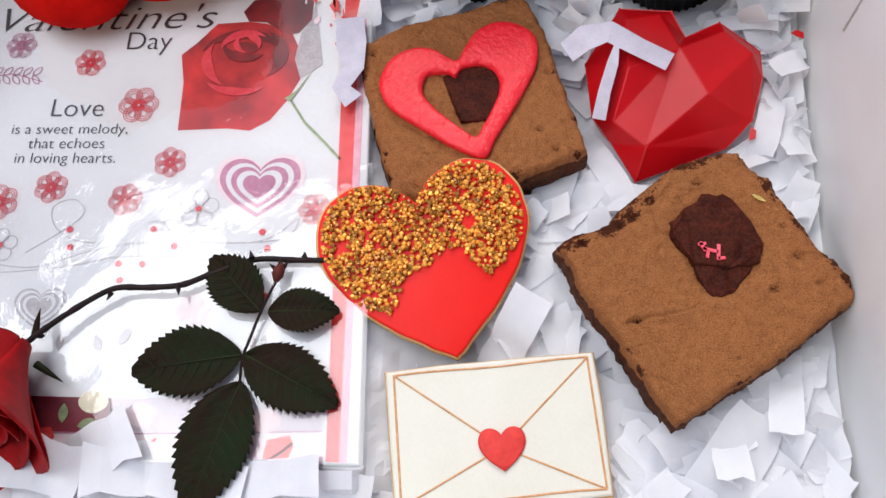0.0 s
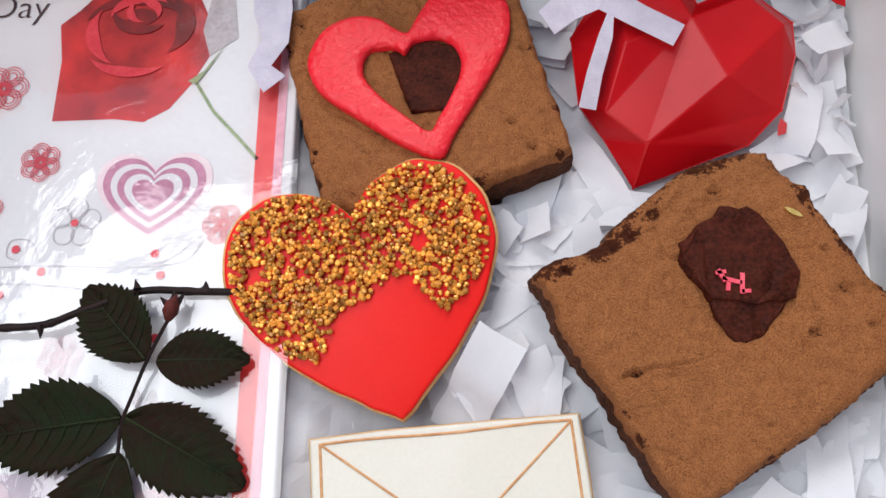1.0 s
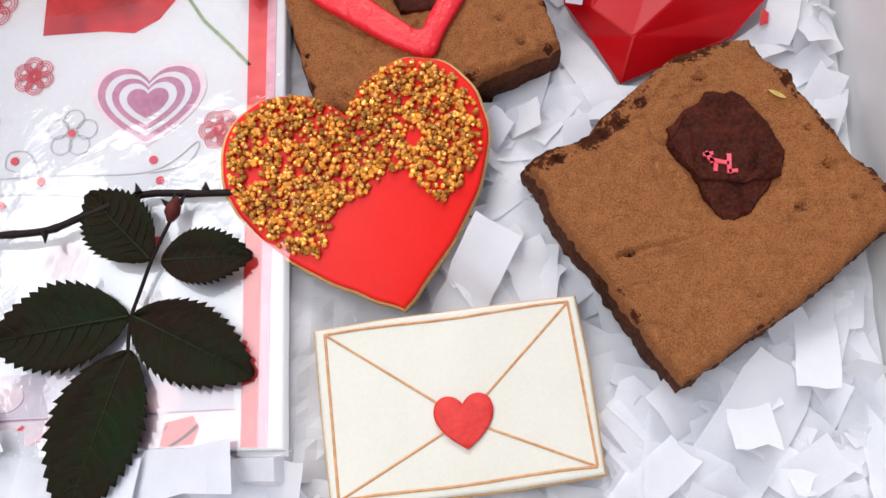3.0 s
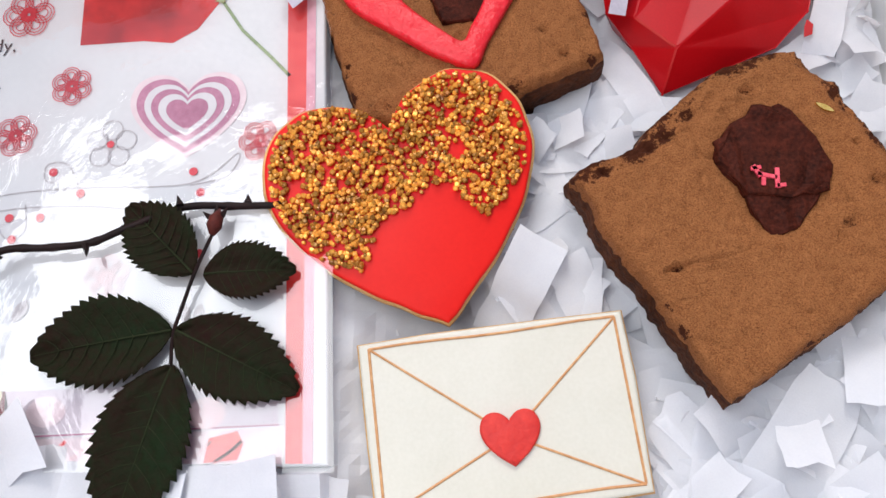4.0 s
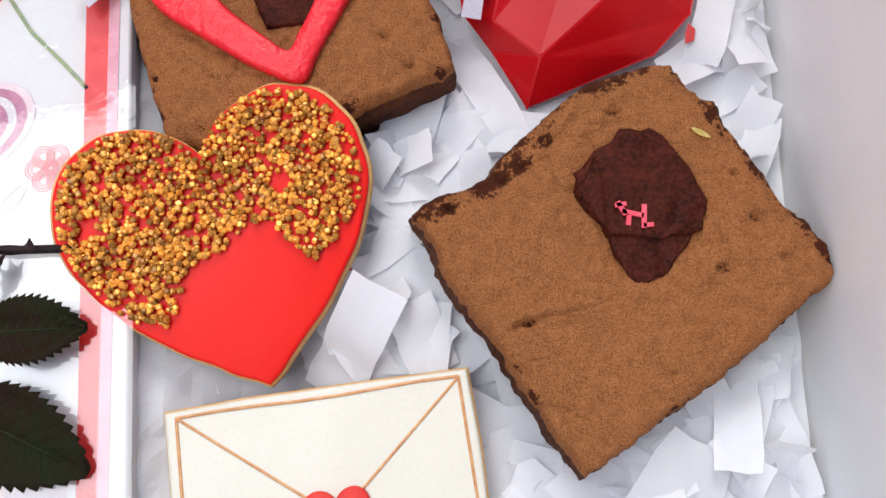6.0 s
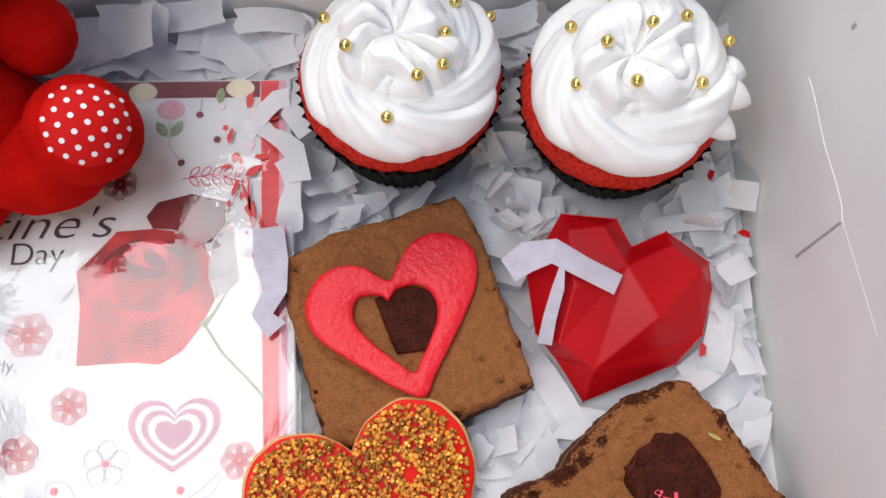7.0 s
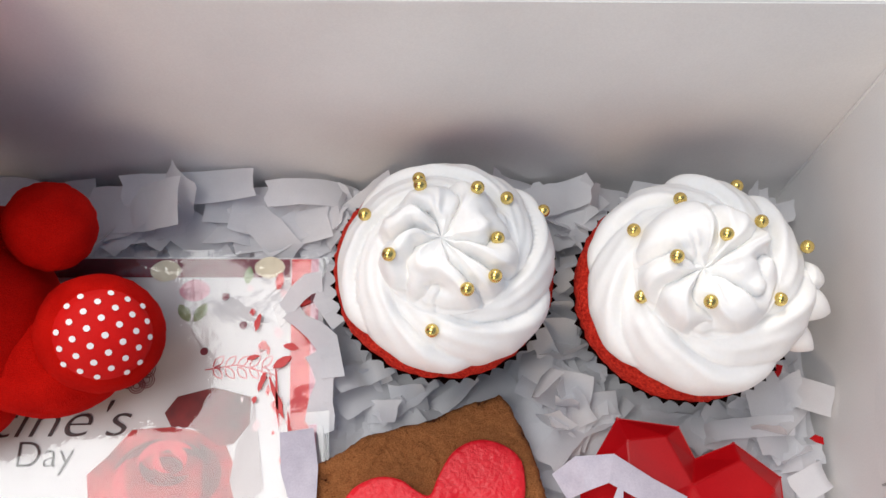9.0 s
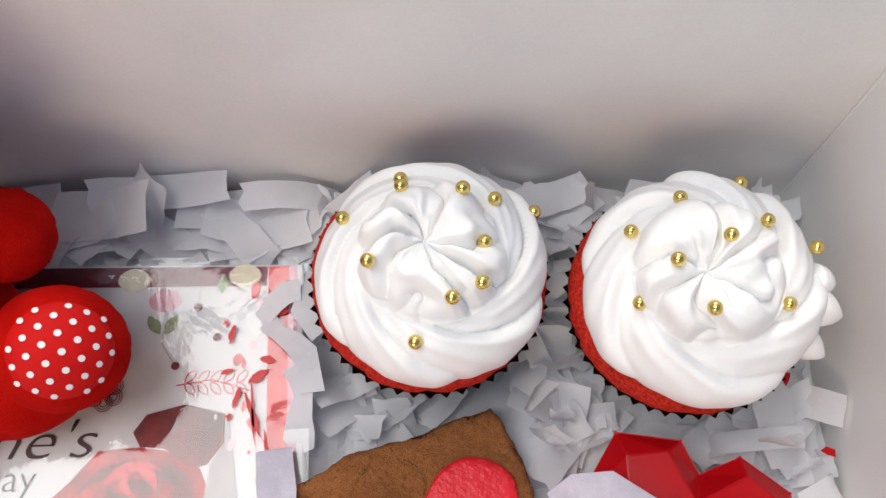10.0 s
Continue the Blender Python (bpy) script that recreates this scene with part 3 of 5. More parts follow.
for a, b in zip(grid, grid[1:]):
    for i in range(nx):
        bm.faces.new((a[i], a[i + 1], b[i + 1], b[i]))
film = part("film_wrapper", bm, FILM, card, "clear creased plastic film", smooth=True)
film.visible_shadow = False

# ---- baked squares ----
def side_at(pts, t):
    """A point a share t along a row of points."""
    k = min(int(t * (len(pts) - 1)), len(pts) - 2)
    f = t * (len(pts) - 1) - k
    return pts[k].lerp(pts[k + 1], f)


def slab(name, sides, top, bottom, seed, rough_edge, sag=0.0, ragged=(0, 0), holes=(), sink=None):
    """A baked square as a dense lump: crusted top, crumbly sides."""
    bm = bmesh.new()
    n = 120
    side_a, side_b, side_c, side_d = [[Vector(p) * MM for p in side] for side in sides]
    c = [side_a[0], side_a[-1], side_b[-1], side_b[0]]

    def at(u, v):
        p = side_at(side_a, u) * (1 - v) + side_at(side_b, u) * v + side_at(side_c, v) * (1 - u) + side_at(side_d, v) * u
        p = p - (c[0] * (1 - u) * (1 - v) + c[1] * u * (1 - v) + c[2] * u * v + c[3] * (1 - u) * v)
        e = min(u, 1 - u, v, 1 - v)
        q = Vector((p.x * 300, p.y * 300, seed))
        edge = math.exp(-e * 40)
        shift = noise.noise_vector(q * 0.45) * rough_edge * edge + noise.noise_vector(q * 1.6) * rough_edge * 0.4 * edge
        # round the corners a little
        mid = (c[0] + c[1] + c[2] + c[3]) / 4
        k = max(0.0, (abs(u - 0.5) + abs(v - 0.5)) - 0.93) * 0.2
        p = p + (mid - p) * k + Vector((shift.x, shift.y)) + (p - mid) * 0.022
        p.x = min(p.x, X1 - 0.0010)
        z = top - 0.0022 * edge ** 2 - sag * math.sin(math.pi * u) * math.sin(math.pi * v)
        z += 0.0011 * noise.noise(q * 0.22) + 0.0005 * noise.noise(q * 1.3) + 0.0009 * edge * noise.noise(q * 0.8)
        pit = noise.noise(q * 0.62 + Vector((7, 3, 1)))
        if pit > 0.56:
            z -= (pit - 0.56) * 0.007
        # the crust breaks away along a ragged band at the edge, and cracks
        chip = noise.noise(q * 0.33 + Vector((3, 9, 0))) + 0.5 * noise.noise(q * 1.1)
        bare = max(0.0, min(0.6, (pit - 0.64) * 2.0)) + max(0.0, min(0.9, (chip - 0.16) * 2.4)) * max(0.0, 1 - e / 0.06) + 0.22 * max(0.0, 1 - e / 0.012)
        # one side has lost its crust in a broad ragged band
        band = max(0.0, 1 - u / ragged[0]) if ragged[0] else 0.0
        band = max(band, max(0.0, 1 - (1 - v) / ragged[1]) if ragged[1] else 0.0)
        bare += max(0.0, min(0.8, 0.75 * band ** 0.6 + 0.9 * chip * band))
        z -= 0.0026 * band * (0.5 + noise.noise(q * 0.5)) + 0.0008 * band * noise.noise(q * 1.7)
        if sink:
            z -= sink[3] * max(0.0, 1 - (math.hypot(p.x - sink[0], p.y - sink[1]) / sink[2]) ** 4)
        for hx_, hy_, hr in holes:
            near = math.hypot(p.x - hx_, (p.y - hy_) * 1.5) + 0.0009 * noise.noise(q * 1.2)
            if near < hr:
                bare += 0.55 * (1 - near / hr) ** 0.6
                z -= 0.0016 * (1 - near / hr)
        if sink:
            # a hairline crack runs from the edge to the chocolate
            s = max(0.0, min(1.0, (p.x - 0.0755) / 0.0330))
            gap = abs(p.y - (0.0490 + 0.0085 * s) - 0.0016 * noise.noise((p.x * 220, 2, 5)))
            if 0.0 < s < 1.0 and gap < 0.0009:
                z -= 0.0014 * (1 - gap / 0.0009) * (1.1 - s)
                bare += 0.30 * (1 - s) * (1 - gap / 0.0009)
        z += 0.0005 * noise.noise(q * 3.1) + 0.00035 * noise.noise(q * 6.0)
        # fine wrinkles in the crust
        z -= 0.0009 * max(0.0, 1 - abs(noise.noise(q * 0.28 + Vector((5, 2, 4)))) / 0.05) * (noise.noise(q * 0.15) > 0.1)
        z -= min(1.0, bare) * (0.0012 + 0.0010 * noise.noise(q * 2.2))
        return p, z, bare

    g = [[None] * (n + 1) for _ in range(n + 1)]
    bare_layer = bm.verts.layers.float.new("bare")
    for j in range(n + 1):
        for i in range(n + 1):
            p, z, bare = at(i / n, j / n)
            g[j][i] = bm.verts.new((p.x, p.y, z))
            g[j][i][bare_layer] = bare
    for j in range(n):
        for i in range(n):
            bm.faces.new((g[j][i], g[j][i + 1], g[j + 1][i + 1], g[j + 1][i]))
    rim = [g[0][i] for i in range(n)] + [g[j][n] for j in range(n)] + [g[n][i] for i in range(n, 0, -1)] + [g[j][0] for j in range(n, 0, -1)]
    last, levels = rim, 7
    mid = (c[0] + c[1] + c[2] + c[3]) / 4
    for k in range(1, levels + 1):
        row = []
        for v in rim:
            q = Vector((v.co.x * 300, v.co.y * 300, seed + k * 0.8))
            s = noise.noise_vector(q * 0.7) * rough_edge * 0.5 + noise.noise_vector(q * 2.6) * rough_edge * 0.35
            out = (Vector((v.co.x, v.co.y)) - mid).normalized() * 0.0012 * math.sin(math.pi * min(1, k / levels * 1.1))
            row.append(bm.verts.new((v.co.x + s.x + out.x, v.co.y + s.y + out.y, v.co.z + (bottom - v.co.z) * k / levels)))
        for a in range(len(rim)):
            b = (a + 1) % len(rim)
            f = bm.faces.new((last[a], row[a], row[b], last[b]))
            f.material_index = 1 if k > 1 else 0
        last = row
    f = bm.faces.new(last)
    f.material_index = 1
    return bm


def lump(bm, pts, z0, z1, seed, rough=0.0006):
    """A broken piece of chocolate."""
    prism(bm, pts, z0, z1, 0.0009, 2)
    bmesh.ops.triangulate(bm, faces=[f for f in bm.faces if len(f.verts) > 4])
    bmesh.ops.subdivide_edges(bm, edges=bm.edges[:], cuts=2, use_grid_fill=True)
    for v in bm.verts:
        v.co += noise.noise_vector(v.co * 320 + Vector((seed, 0, 0))) * rough
    return bm


square_a = thing("cookie_square", "golden brown baked cookie square under a red heart", "cookie bar")
part("baked_square", slab("a", (((-34.1, 168), (-27.0, 144), (-13.5, 99.5)), ((35, 195.3), (43.4, 179), (50.6, 154.5), (61.7, 120.6)), ((-34.1, 168), (-12.0, 179.8), (5, 184.2), (35, 195.3)), ((-13.5, 99.5), (12, 103.0), (36, 109.5), (61.7, 120.6))), 0.0125, -0.0105, 1.0, 0.0009, 0.0, (0, 0), ((0.0530, 0.1330, 0.0016), (0.0430, 0.1290, 0.0014), (0.0360, 0.1220, 0.0012), (0.0500, 0.1210, 0.0020), (-0.0270, 0.1650, 0.0030), (0.0480, 0.1480, 0.0010), (-0.0180, 0.1180, 0.0014))), [CRUST, CRUMB], square_a, smooth=True)
part("chocolate_piece", lump(bmesh.new(), [(0.0030, 0.1530), (0.0115, 0.1315), (0.0250, 0.1330), (0.0290, 0.1550), (0.0150, 0.1580)], 0.0090, 0.0138, 4), CHOC, square_a, "dark chocolate piece set in the crust")

square_b = thing("brownie_square", "cracked brown brownie square with a dark chocolate centre", "brownie")
part("baked_square", slab("b", (((50.5, 80), (57.5, 69), (66, 53.5), (75.4, 39.5), (84, 26.5), (92.0, 13.4)), ((117, 120), (126.5, 112), (137.2, 97), (146.5, 81.8), (160.5, 62.5)), ((50.5, 80), (59, 84.0), (69, 87.2), (79.2, 99.3), (96.0, 112.2), (117, 120)), ((92.0, 13.4), (107.4, 24.0), (128, 38.0), (143, 50.0), (160.5, 62.5))), 0.0140, -0.0110, 9.0, 0.0013, 0.0005, (0.13, 0.05), ((0.1389, 0.0763, 0.0032), (0.0794, 0.0500, 0.0026), (0.1295, 0.0632, 0.0030), (0.1042, 0.1053, 0.0034), (0.0868, 0.0980, 0.0036), (0.0791, 0.0908, 0.0046), (0.0735, 0.0880, 0.0036), (0.0600, 0.0800, 0.0028), (0.1344, 0.0882, 0.0018), (0.0970, 0.0560, 0.0010), (0.1455, 0.0660, 0.0016)), (0.1100, 0.0800, 0.0240, 0.0024)), [CRUST, CRUMB], square_b, smooth=True)
part("chocolate_piece", lump(bmesh.new(), [(0.1140, 0.1015), (0.1210, 0.0930), (0.1270, 0.0815), (0.1240, 0.0730), (0.1130, 0.0712), (0.1010, 0.0722), (0.0930, 0.0830), (0.0928, 0.0890), (0.0985, 0.0945), (0.1050, 0.1000)], 0.0090, 0.0140, 8, 0.0013), CHOC, square_b, "dark chocolate piece sunk in the middle")
part("chocolate_piece", lump(bmesh.new(), [(0.1005, 0.0745), (0.1130, 0.0740), (0.1240, 0.0750), (0.1155, 0.0622), (0.1072, 0.0592), (0.1030, 0.0650)], 0.0085, 0.0131, 3, 0.0012), CHOC, square_b, "broken end of the chocolate piece")
bm = bmesh.new()
for x, y, w, h, a in ((0.1042, 0.0790, 0.0013, 0.0040, 30), (0.1040, 0.0800, 0.0030, 0.0011, 10), (0.1098, 0.0768, 0.0013, 0.0062, -4), (0.1070, 0.0776, 0.0056, 0.0012, -14), (0.1058, 0.0758, 0.0012, 0.0026, -8), (0.1108, 0.0745, 0.0026, 0.0011, 5)):
    bmesh.ops.create_cube(bm, size=1, matrix=pose(x, y, 0.0144, 0, 0, a) @ Matrix.Diagonal((w, h, 0.0008, 1)))
part("pink_mark", bm, PINK_ICING, square_b, "small pink sugar mark")
bm = bmesh.new()
prism(bm, leaf_shape(0.1235, 0.1005, 0.0060, 0.0016, -30), 0.0140, 0.0148)
part("gold_fleck", bm, GOLD_BALL, square_b)

# ---- hearts ----
cut = thing("fondant_heart", "glossy red fondant heart with a heart cut out of it", "fondant heart", pose(0.0215, 0.1150, 0.0126))
# A stretched heart: its tall lobe leans away from the low one.
outer = [(p.x * MM, p.y * MM) for p in spline([(0, 0), (4.5, 8.5), (9.5, 18), (15.5, 30), (19.7, 40), (21, 48), (19.7, 56.5), (13.8, 61.7), (4.8, 63.5), (-3.8, 59.5), (-9.2, 51), (-12.2, 44.6), (-17, 46.2), (-22.5, 49.8), (-30.5, 50.6), (-39, 46.5), (-43.5, 38.3), (-43.8, 30.6), (-38.5, 21.8), (-25, 12.6), (-11.8, 4.4)], 4, True)]
inner = [(p.x * MM, p.y * MM) for p in spline([(-3.5, 9.0), (-0.8, 14), (1.2, 18), (3.6, 24), (5.0, 28), (5.5, 33), (4.6, 37), (2.1, 40.8), (-2, 43), (-6.2, 42.4), (-10.3, 40.7), (-12.8, 36.8), (-15, 38.2), (-17.5, 39.1), (-21, 38.9), (-24, 38), (-26.1, 34), (-25.2, 27.8), (-20, 21.5), (-14.8, 17), (-9.7, 13.0)], 4, True)]
bm = bmesh.new()
rings = []
for pts, k, z in ((inner, 1.0, 0.0), (inner, 1.0, 0.0024), (inner, 0.95, 0.0033), (None, 0.14, 0.0036), (None, 0.5, 0.0037), (None, 0.86, 0.0035), (outer, 0.985, 0.0031), (outer, 1.0, 0.0022), (outer, 0.995, 0.0)):
    if pts is None:
        row = [(a[0] + (b[0] - a[0]) * k, a[1] + (b[1] - a[1]) * k) for a, b in zip(inner, outer)]
    else:
        cxm, cym = -0.011, 0.030
        row = [(cxm + (x - cxm) * k, cym + (y - cym) * k) for x, y in pts] if pts is outer else [(x + (b[0] - x) * (1 - k), y + (b[1] - y) * (1 - k)) for (x, y), b in zip(pts, outer)]
    rings.append([bm.verts.new((x, y, z + 0.0003 * noise.noise((x * 90, y * 90, 5)))) for x, y in row])
for a, b in zip(rings, rings[1:]):
    for i in range(len(a)):
        j = (i + 1) % len(a)
        bm.faces.new((a[i], a[j], b[j], b[i]))
part("cut_heart", bm, FONDANT, cut, smooth=True)

# Sugared heart cookie: its tip low, its lobes on the square and the stem.
cookie_at = Matrix.Translation((0.0134, 0.0364, -0.0010)) @ pose(0, 0, 0, 0, 0, 17.0) @ pose(0, 0, 0, 7.5, 0, 0)
sugar_heart = thing("heart_cookie", "red iced heart cookie half covered in gold sugar", "cookie", cookie_at)
shape = heart(0.0840, 0.0765, 0.0640, 6, 0.0006)
part("biscuit", prism(bmesh.new(), shape, 0, 0.0052, 0.0012), BISCUIT, sugar_heart, "golden biscuit base", smooth=False)
glaze = [(x * 0.975, 0.0008 + y * 0.978) for x, y in shape]
part("icing", prism(bmesh.new(), glaze, 0.0050, 0.0068, 0.0011, 4), ICING, sugar_heart, "smooth red icing", smooth=True)


def sugared(x, y):
    """Where on the heart the gold sugar lies."""
    edge = np.interp(x, [-0.041, -0.034, -0.028, -0.020, -0.0145, -0.0125, -0.0066, 0.004, 0.0062, 0.0125, 0.0160, 0.0193, 0.0254, 0.0314, 0.040], [0.0438, 0.033, 0.027, 0.0235, 0.0290, 0.0345, 0.0369, 0.0386, 0.0427, 0.0410, 0.0340, 0.0287, 0.0304, 0.0357, 0.043]) + 0.0022 * noise.noise((x * 260, y * 260, 4))
    return y > edge and inside(x * 1.05, 0.04 + (y - 0.04) * 1.045, glaze)


cubes = []
for k in range(3):
    bm = bmesh.new()
    bmesh.ops.create_cube(bm, size=0.00115 + 0.0002 * k)
    bmesh.ops.bevel(bm, geom=bm.edges[:], offset=0.00030, segments=1, affect="EDGES")
    me = bpy.data.meshes.new("sugar_cube")
    bm.to_mesh(me)
    bm.free()
    me.materials.append(GOLD)
    cubes.append(me)
rnd = random.Random(4)
spots = []
while len(spots) < 2000:
    x, y = rnd.uniform(-0.043, 0.043), rnd.uniform(0, 0.08)
    if sugared(x, y) and noise.noise((x * 110, y * 110, 21)) > -0.40 - 0.3 * (y > 0.056 or abs(x - 0.004) < 0.012):
        spots.append((x, y))
rest = bmesh.new()
for k, (x, y) in enumerate(spots):
    lay = 14 if rnd.random() < 0.6 else 50
    m = pose(x, y, 0.0073 + rnd.uniform(0, 0.0012), rnd.gauss(0, lay), rnd.gauss(0, lay), rnd.uniform(0, 360))
    if k < 300:
        piece("sugar_cube", cubes[k % 3], sugar_heart, m)
    else:
        n0 = len(rest.verts)
        rest.from_mesh(cubes[k % 3])
        rest.verts.ensure_lookup_table()
        bmesh.ops.transform(rest, matrix=m, verts=rest.verts[n0:])
tagged(part("gold_sugar", rest, GOLD, sugar_heart), kind="stuff")

# Envelope cookie.
envelope = thing("envelope_cookie", "cream iced envelope cookie sealed with a red heart", "cookie", pose(-0.0131, 0.0303, -0.0015, 0, 0, 7.3))
EW, EH = 0.0780, 0.0524
edge_pts = [tuple(p) for p in spline([(-0.0007, 0.0), (0.02, 0.0007), (0.055, 0.0004), (EW, 0.0), (EW + 0.0006, -0.02), (EW - 0.0003, -EH), (0.05, -EH - 0.0008), (0.0, -EH), (-0.0006, -0.03)], 1, True)]
part("biscuit", prism(bmesh.new(), edge_pts, 0, 0.0060, 0.0010), BISCUIT, envelope, "pale golden biscuit base")
inset = [(EW / 2 + (x - EW / 2) * 0.985, -EH / 2 + (y + EH / 2) * 0.98) for x, y in edge_pts]
part("icing", prism(bmesh.new(), inset, 0.0058, 0.0075, 0.0010, 3), CREAM, envelope, "flat cream icing")


def stroke(pts, w):
    bm = bmesh.new()
    return part("icing_line", tube(bm, [(x, y, 0.0076) for x, y in pts], w, 6), PIPING, envelope, "thin caramel coloured line")


a, b, c, d = (0.0030, -0.0022), (EW - 0.0030, -0.0022), (EW - 0.0026, -EH + 0.0028), (0.0028, -EH + 0.0028)
hx, hy = 0.0405, -0.0320
for p, q in ((a, b), (b, c), (c, d), (d, a)):
    stroke([(p[0] + (q[0] - p[0]) * t, p[1] + (q[1] - p[1]) * t + 0.0003 * math.sin(t * 9)) for t in np.linspace(0, 1, 8)], 0.00042)
for p in (a, b, c, d):
    stroke([(p[0] + (hx - p[0]) * t, p[1] + (hy - p[1]) * t) for t in np.linspace(0, 1, 8)], 0.00038)
bm = prism(bmesh.new(), [(hx + x, hy - 0.0085 + y) for x, y in heart(0.0170, 0.0155, 0.0128, 4)], 0.0072, 0.0092, 0.0008, 3)
part("heart_seal", bm, RED_HEART, envelope, "small red sugar heart", smooth=True)

# Faceted chocolate heart.
gem = thing("chocolate_heart", "shiny red faceted chocolate heart half sunk in paper", "chocolate heart")
rim = [(83.6, 115.9, -8), (73.6, 132, -5), (65.3, 141.6, 0), (62.5, 163.8, 5), (76.5, 186.6, 12), (97.5, 183, 15), (103, 172.3, 12), (116.4, 177.4, 15), (132.9, 166, 11), (133.8, 155.5, 8), (130.0, 139.1, 2), (120.1, 129, -3)]
crown = [(99.2, 162.5, 19.5), (86.6, 126.0, 4), (109.8, 142.8, 17), (117, 170.8, 19), (127.8, 161.2, 17.5), (78.5, 178, 17), (91.9, 179.2, 18.5), (78.8, 154.6, 17), (73.4, 136.2, 6)]
bm = bmesh.new()
R = [bm.verts.new(Vector(p) * MM) for p in rim]
C = [bm.verts.new(Vector(p) * MM) for p in crown]
B = [bm.verts.new((0.099 + (p[0] * MM - 0.099) * 0.88, 0.152 + (p[1] * MM - 0.152) * 0.88, ZF + 0.001)) for p in rim]
for f in ((C[0], C[1], C[2]), (C[0], C[2], C[4]), (C[0], C[4], C[3]), (C[0], C[7], C[8]), (C[0], C[8], C[1]), (C[0], C[6], C[5]), (C[0], C[5], C[7]),
          (C[1], R[0], R[11]), (C[1], R[11], R[10]), (C[1], R[10], C[2]), (C[2], R[10], C[4]), (C[4], R[10], R[9]), (C[4], R[9], R[8]), (C[4], R[8], C[3]), (C[3], R[8], R[7]), (C[3], R[7], R[6]), (C[3], R[6], C[0]),
          (C[0], R[6], C[6]), (C[6], R[6], R[5]), (C[6], R[5], R[4]), (C[6], R[4], C[5]), (C[5], R[4], R[3]), (C[5], R[3], C[7]), (C[7], R[3], R[2]), (C[7], R[2], C[8]), (C[8], R[2], R[1]), (C[8], R[1], C[1]), (C[1], R[1], R[0])):
    bm.faces.new(f)
for i in range(12):
    j = (i + 1) % 12
    bm.faces.new((R[i], B[i], B[j], R[j]))
bm.faces.new(B)
bm.normal_update()
bmesh.ops.bevel(bm, geom=bm.edges[:], offset=0.0004, segments=1, affect="EDGES")
part("shell", bm, CANDY, gem)

# ---- cupcakes ----
from mathutils.bvhtree import BVHTree


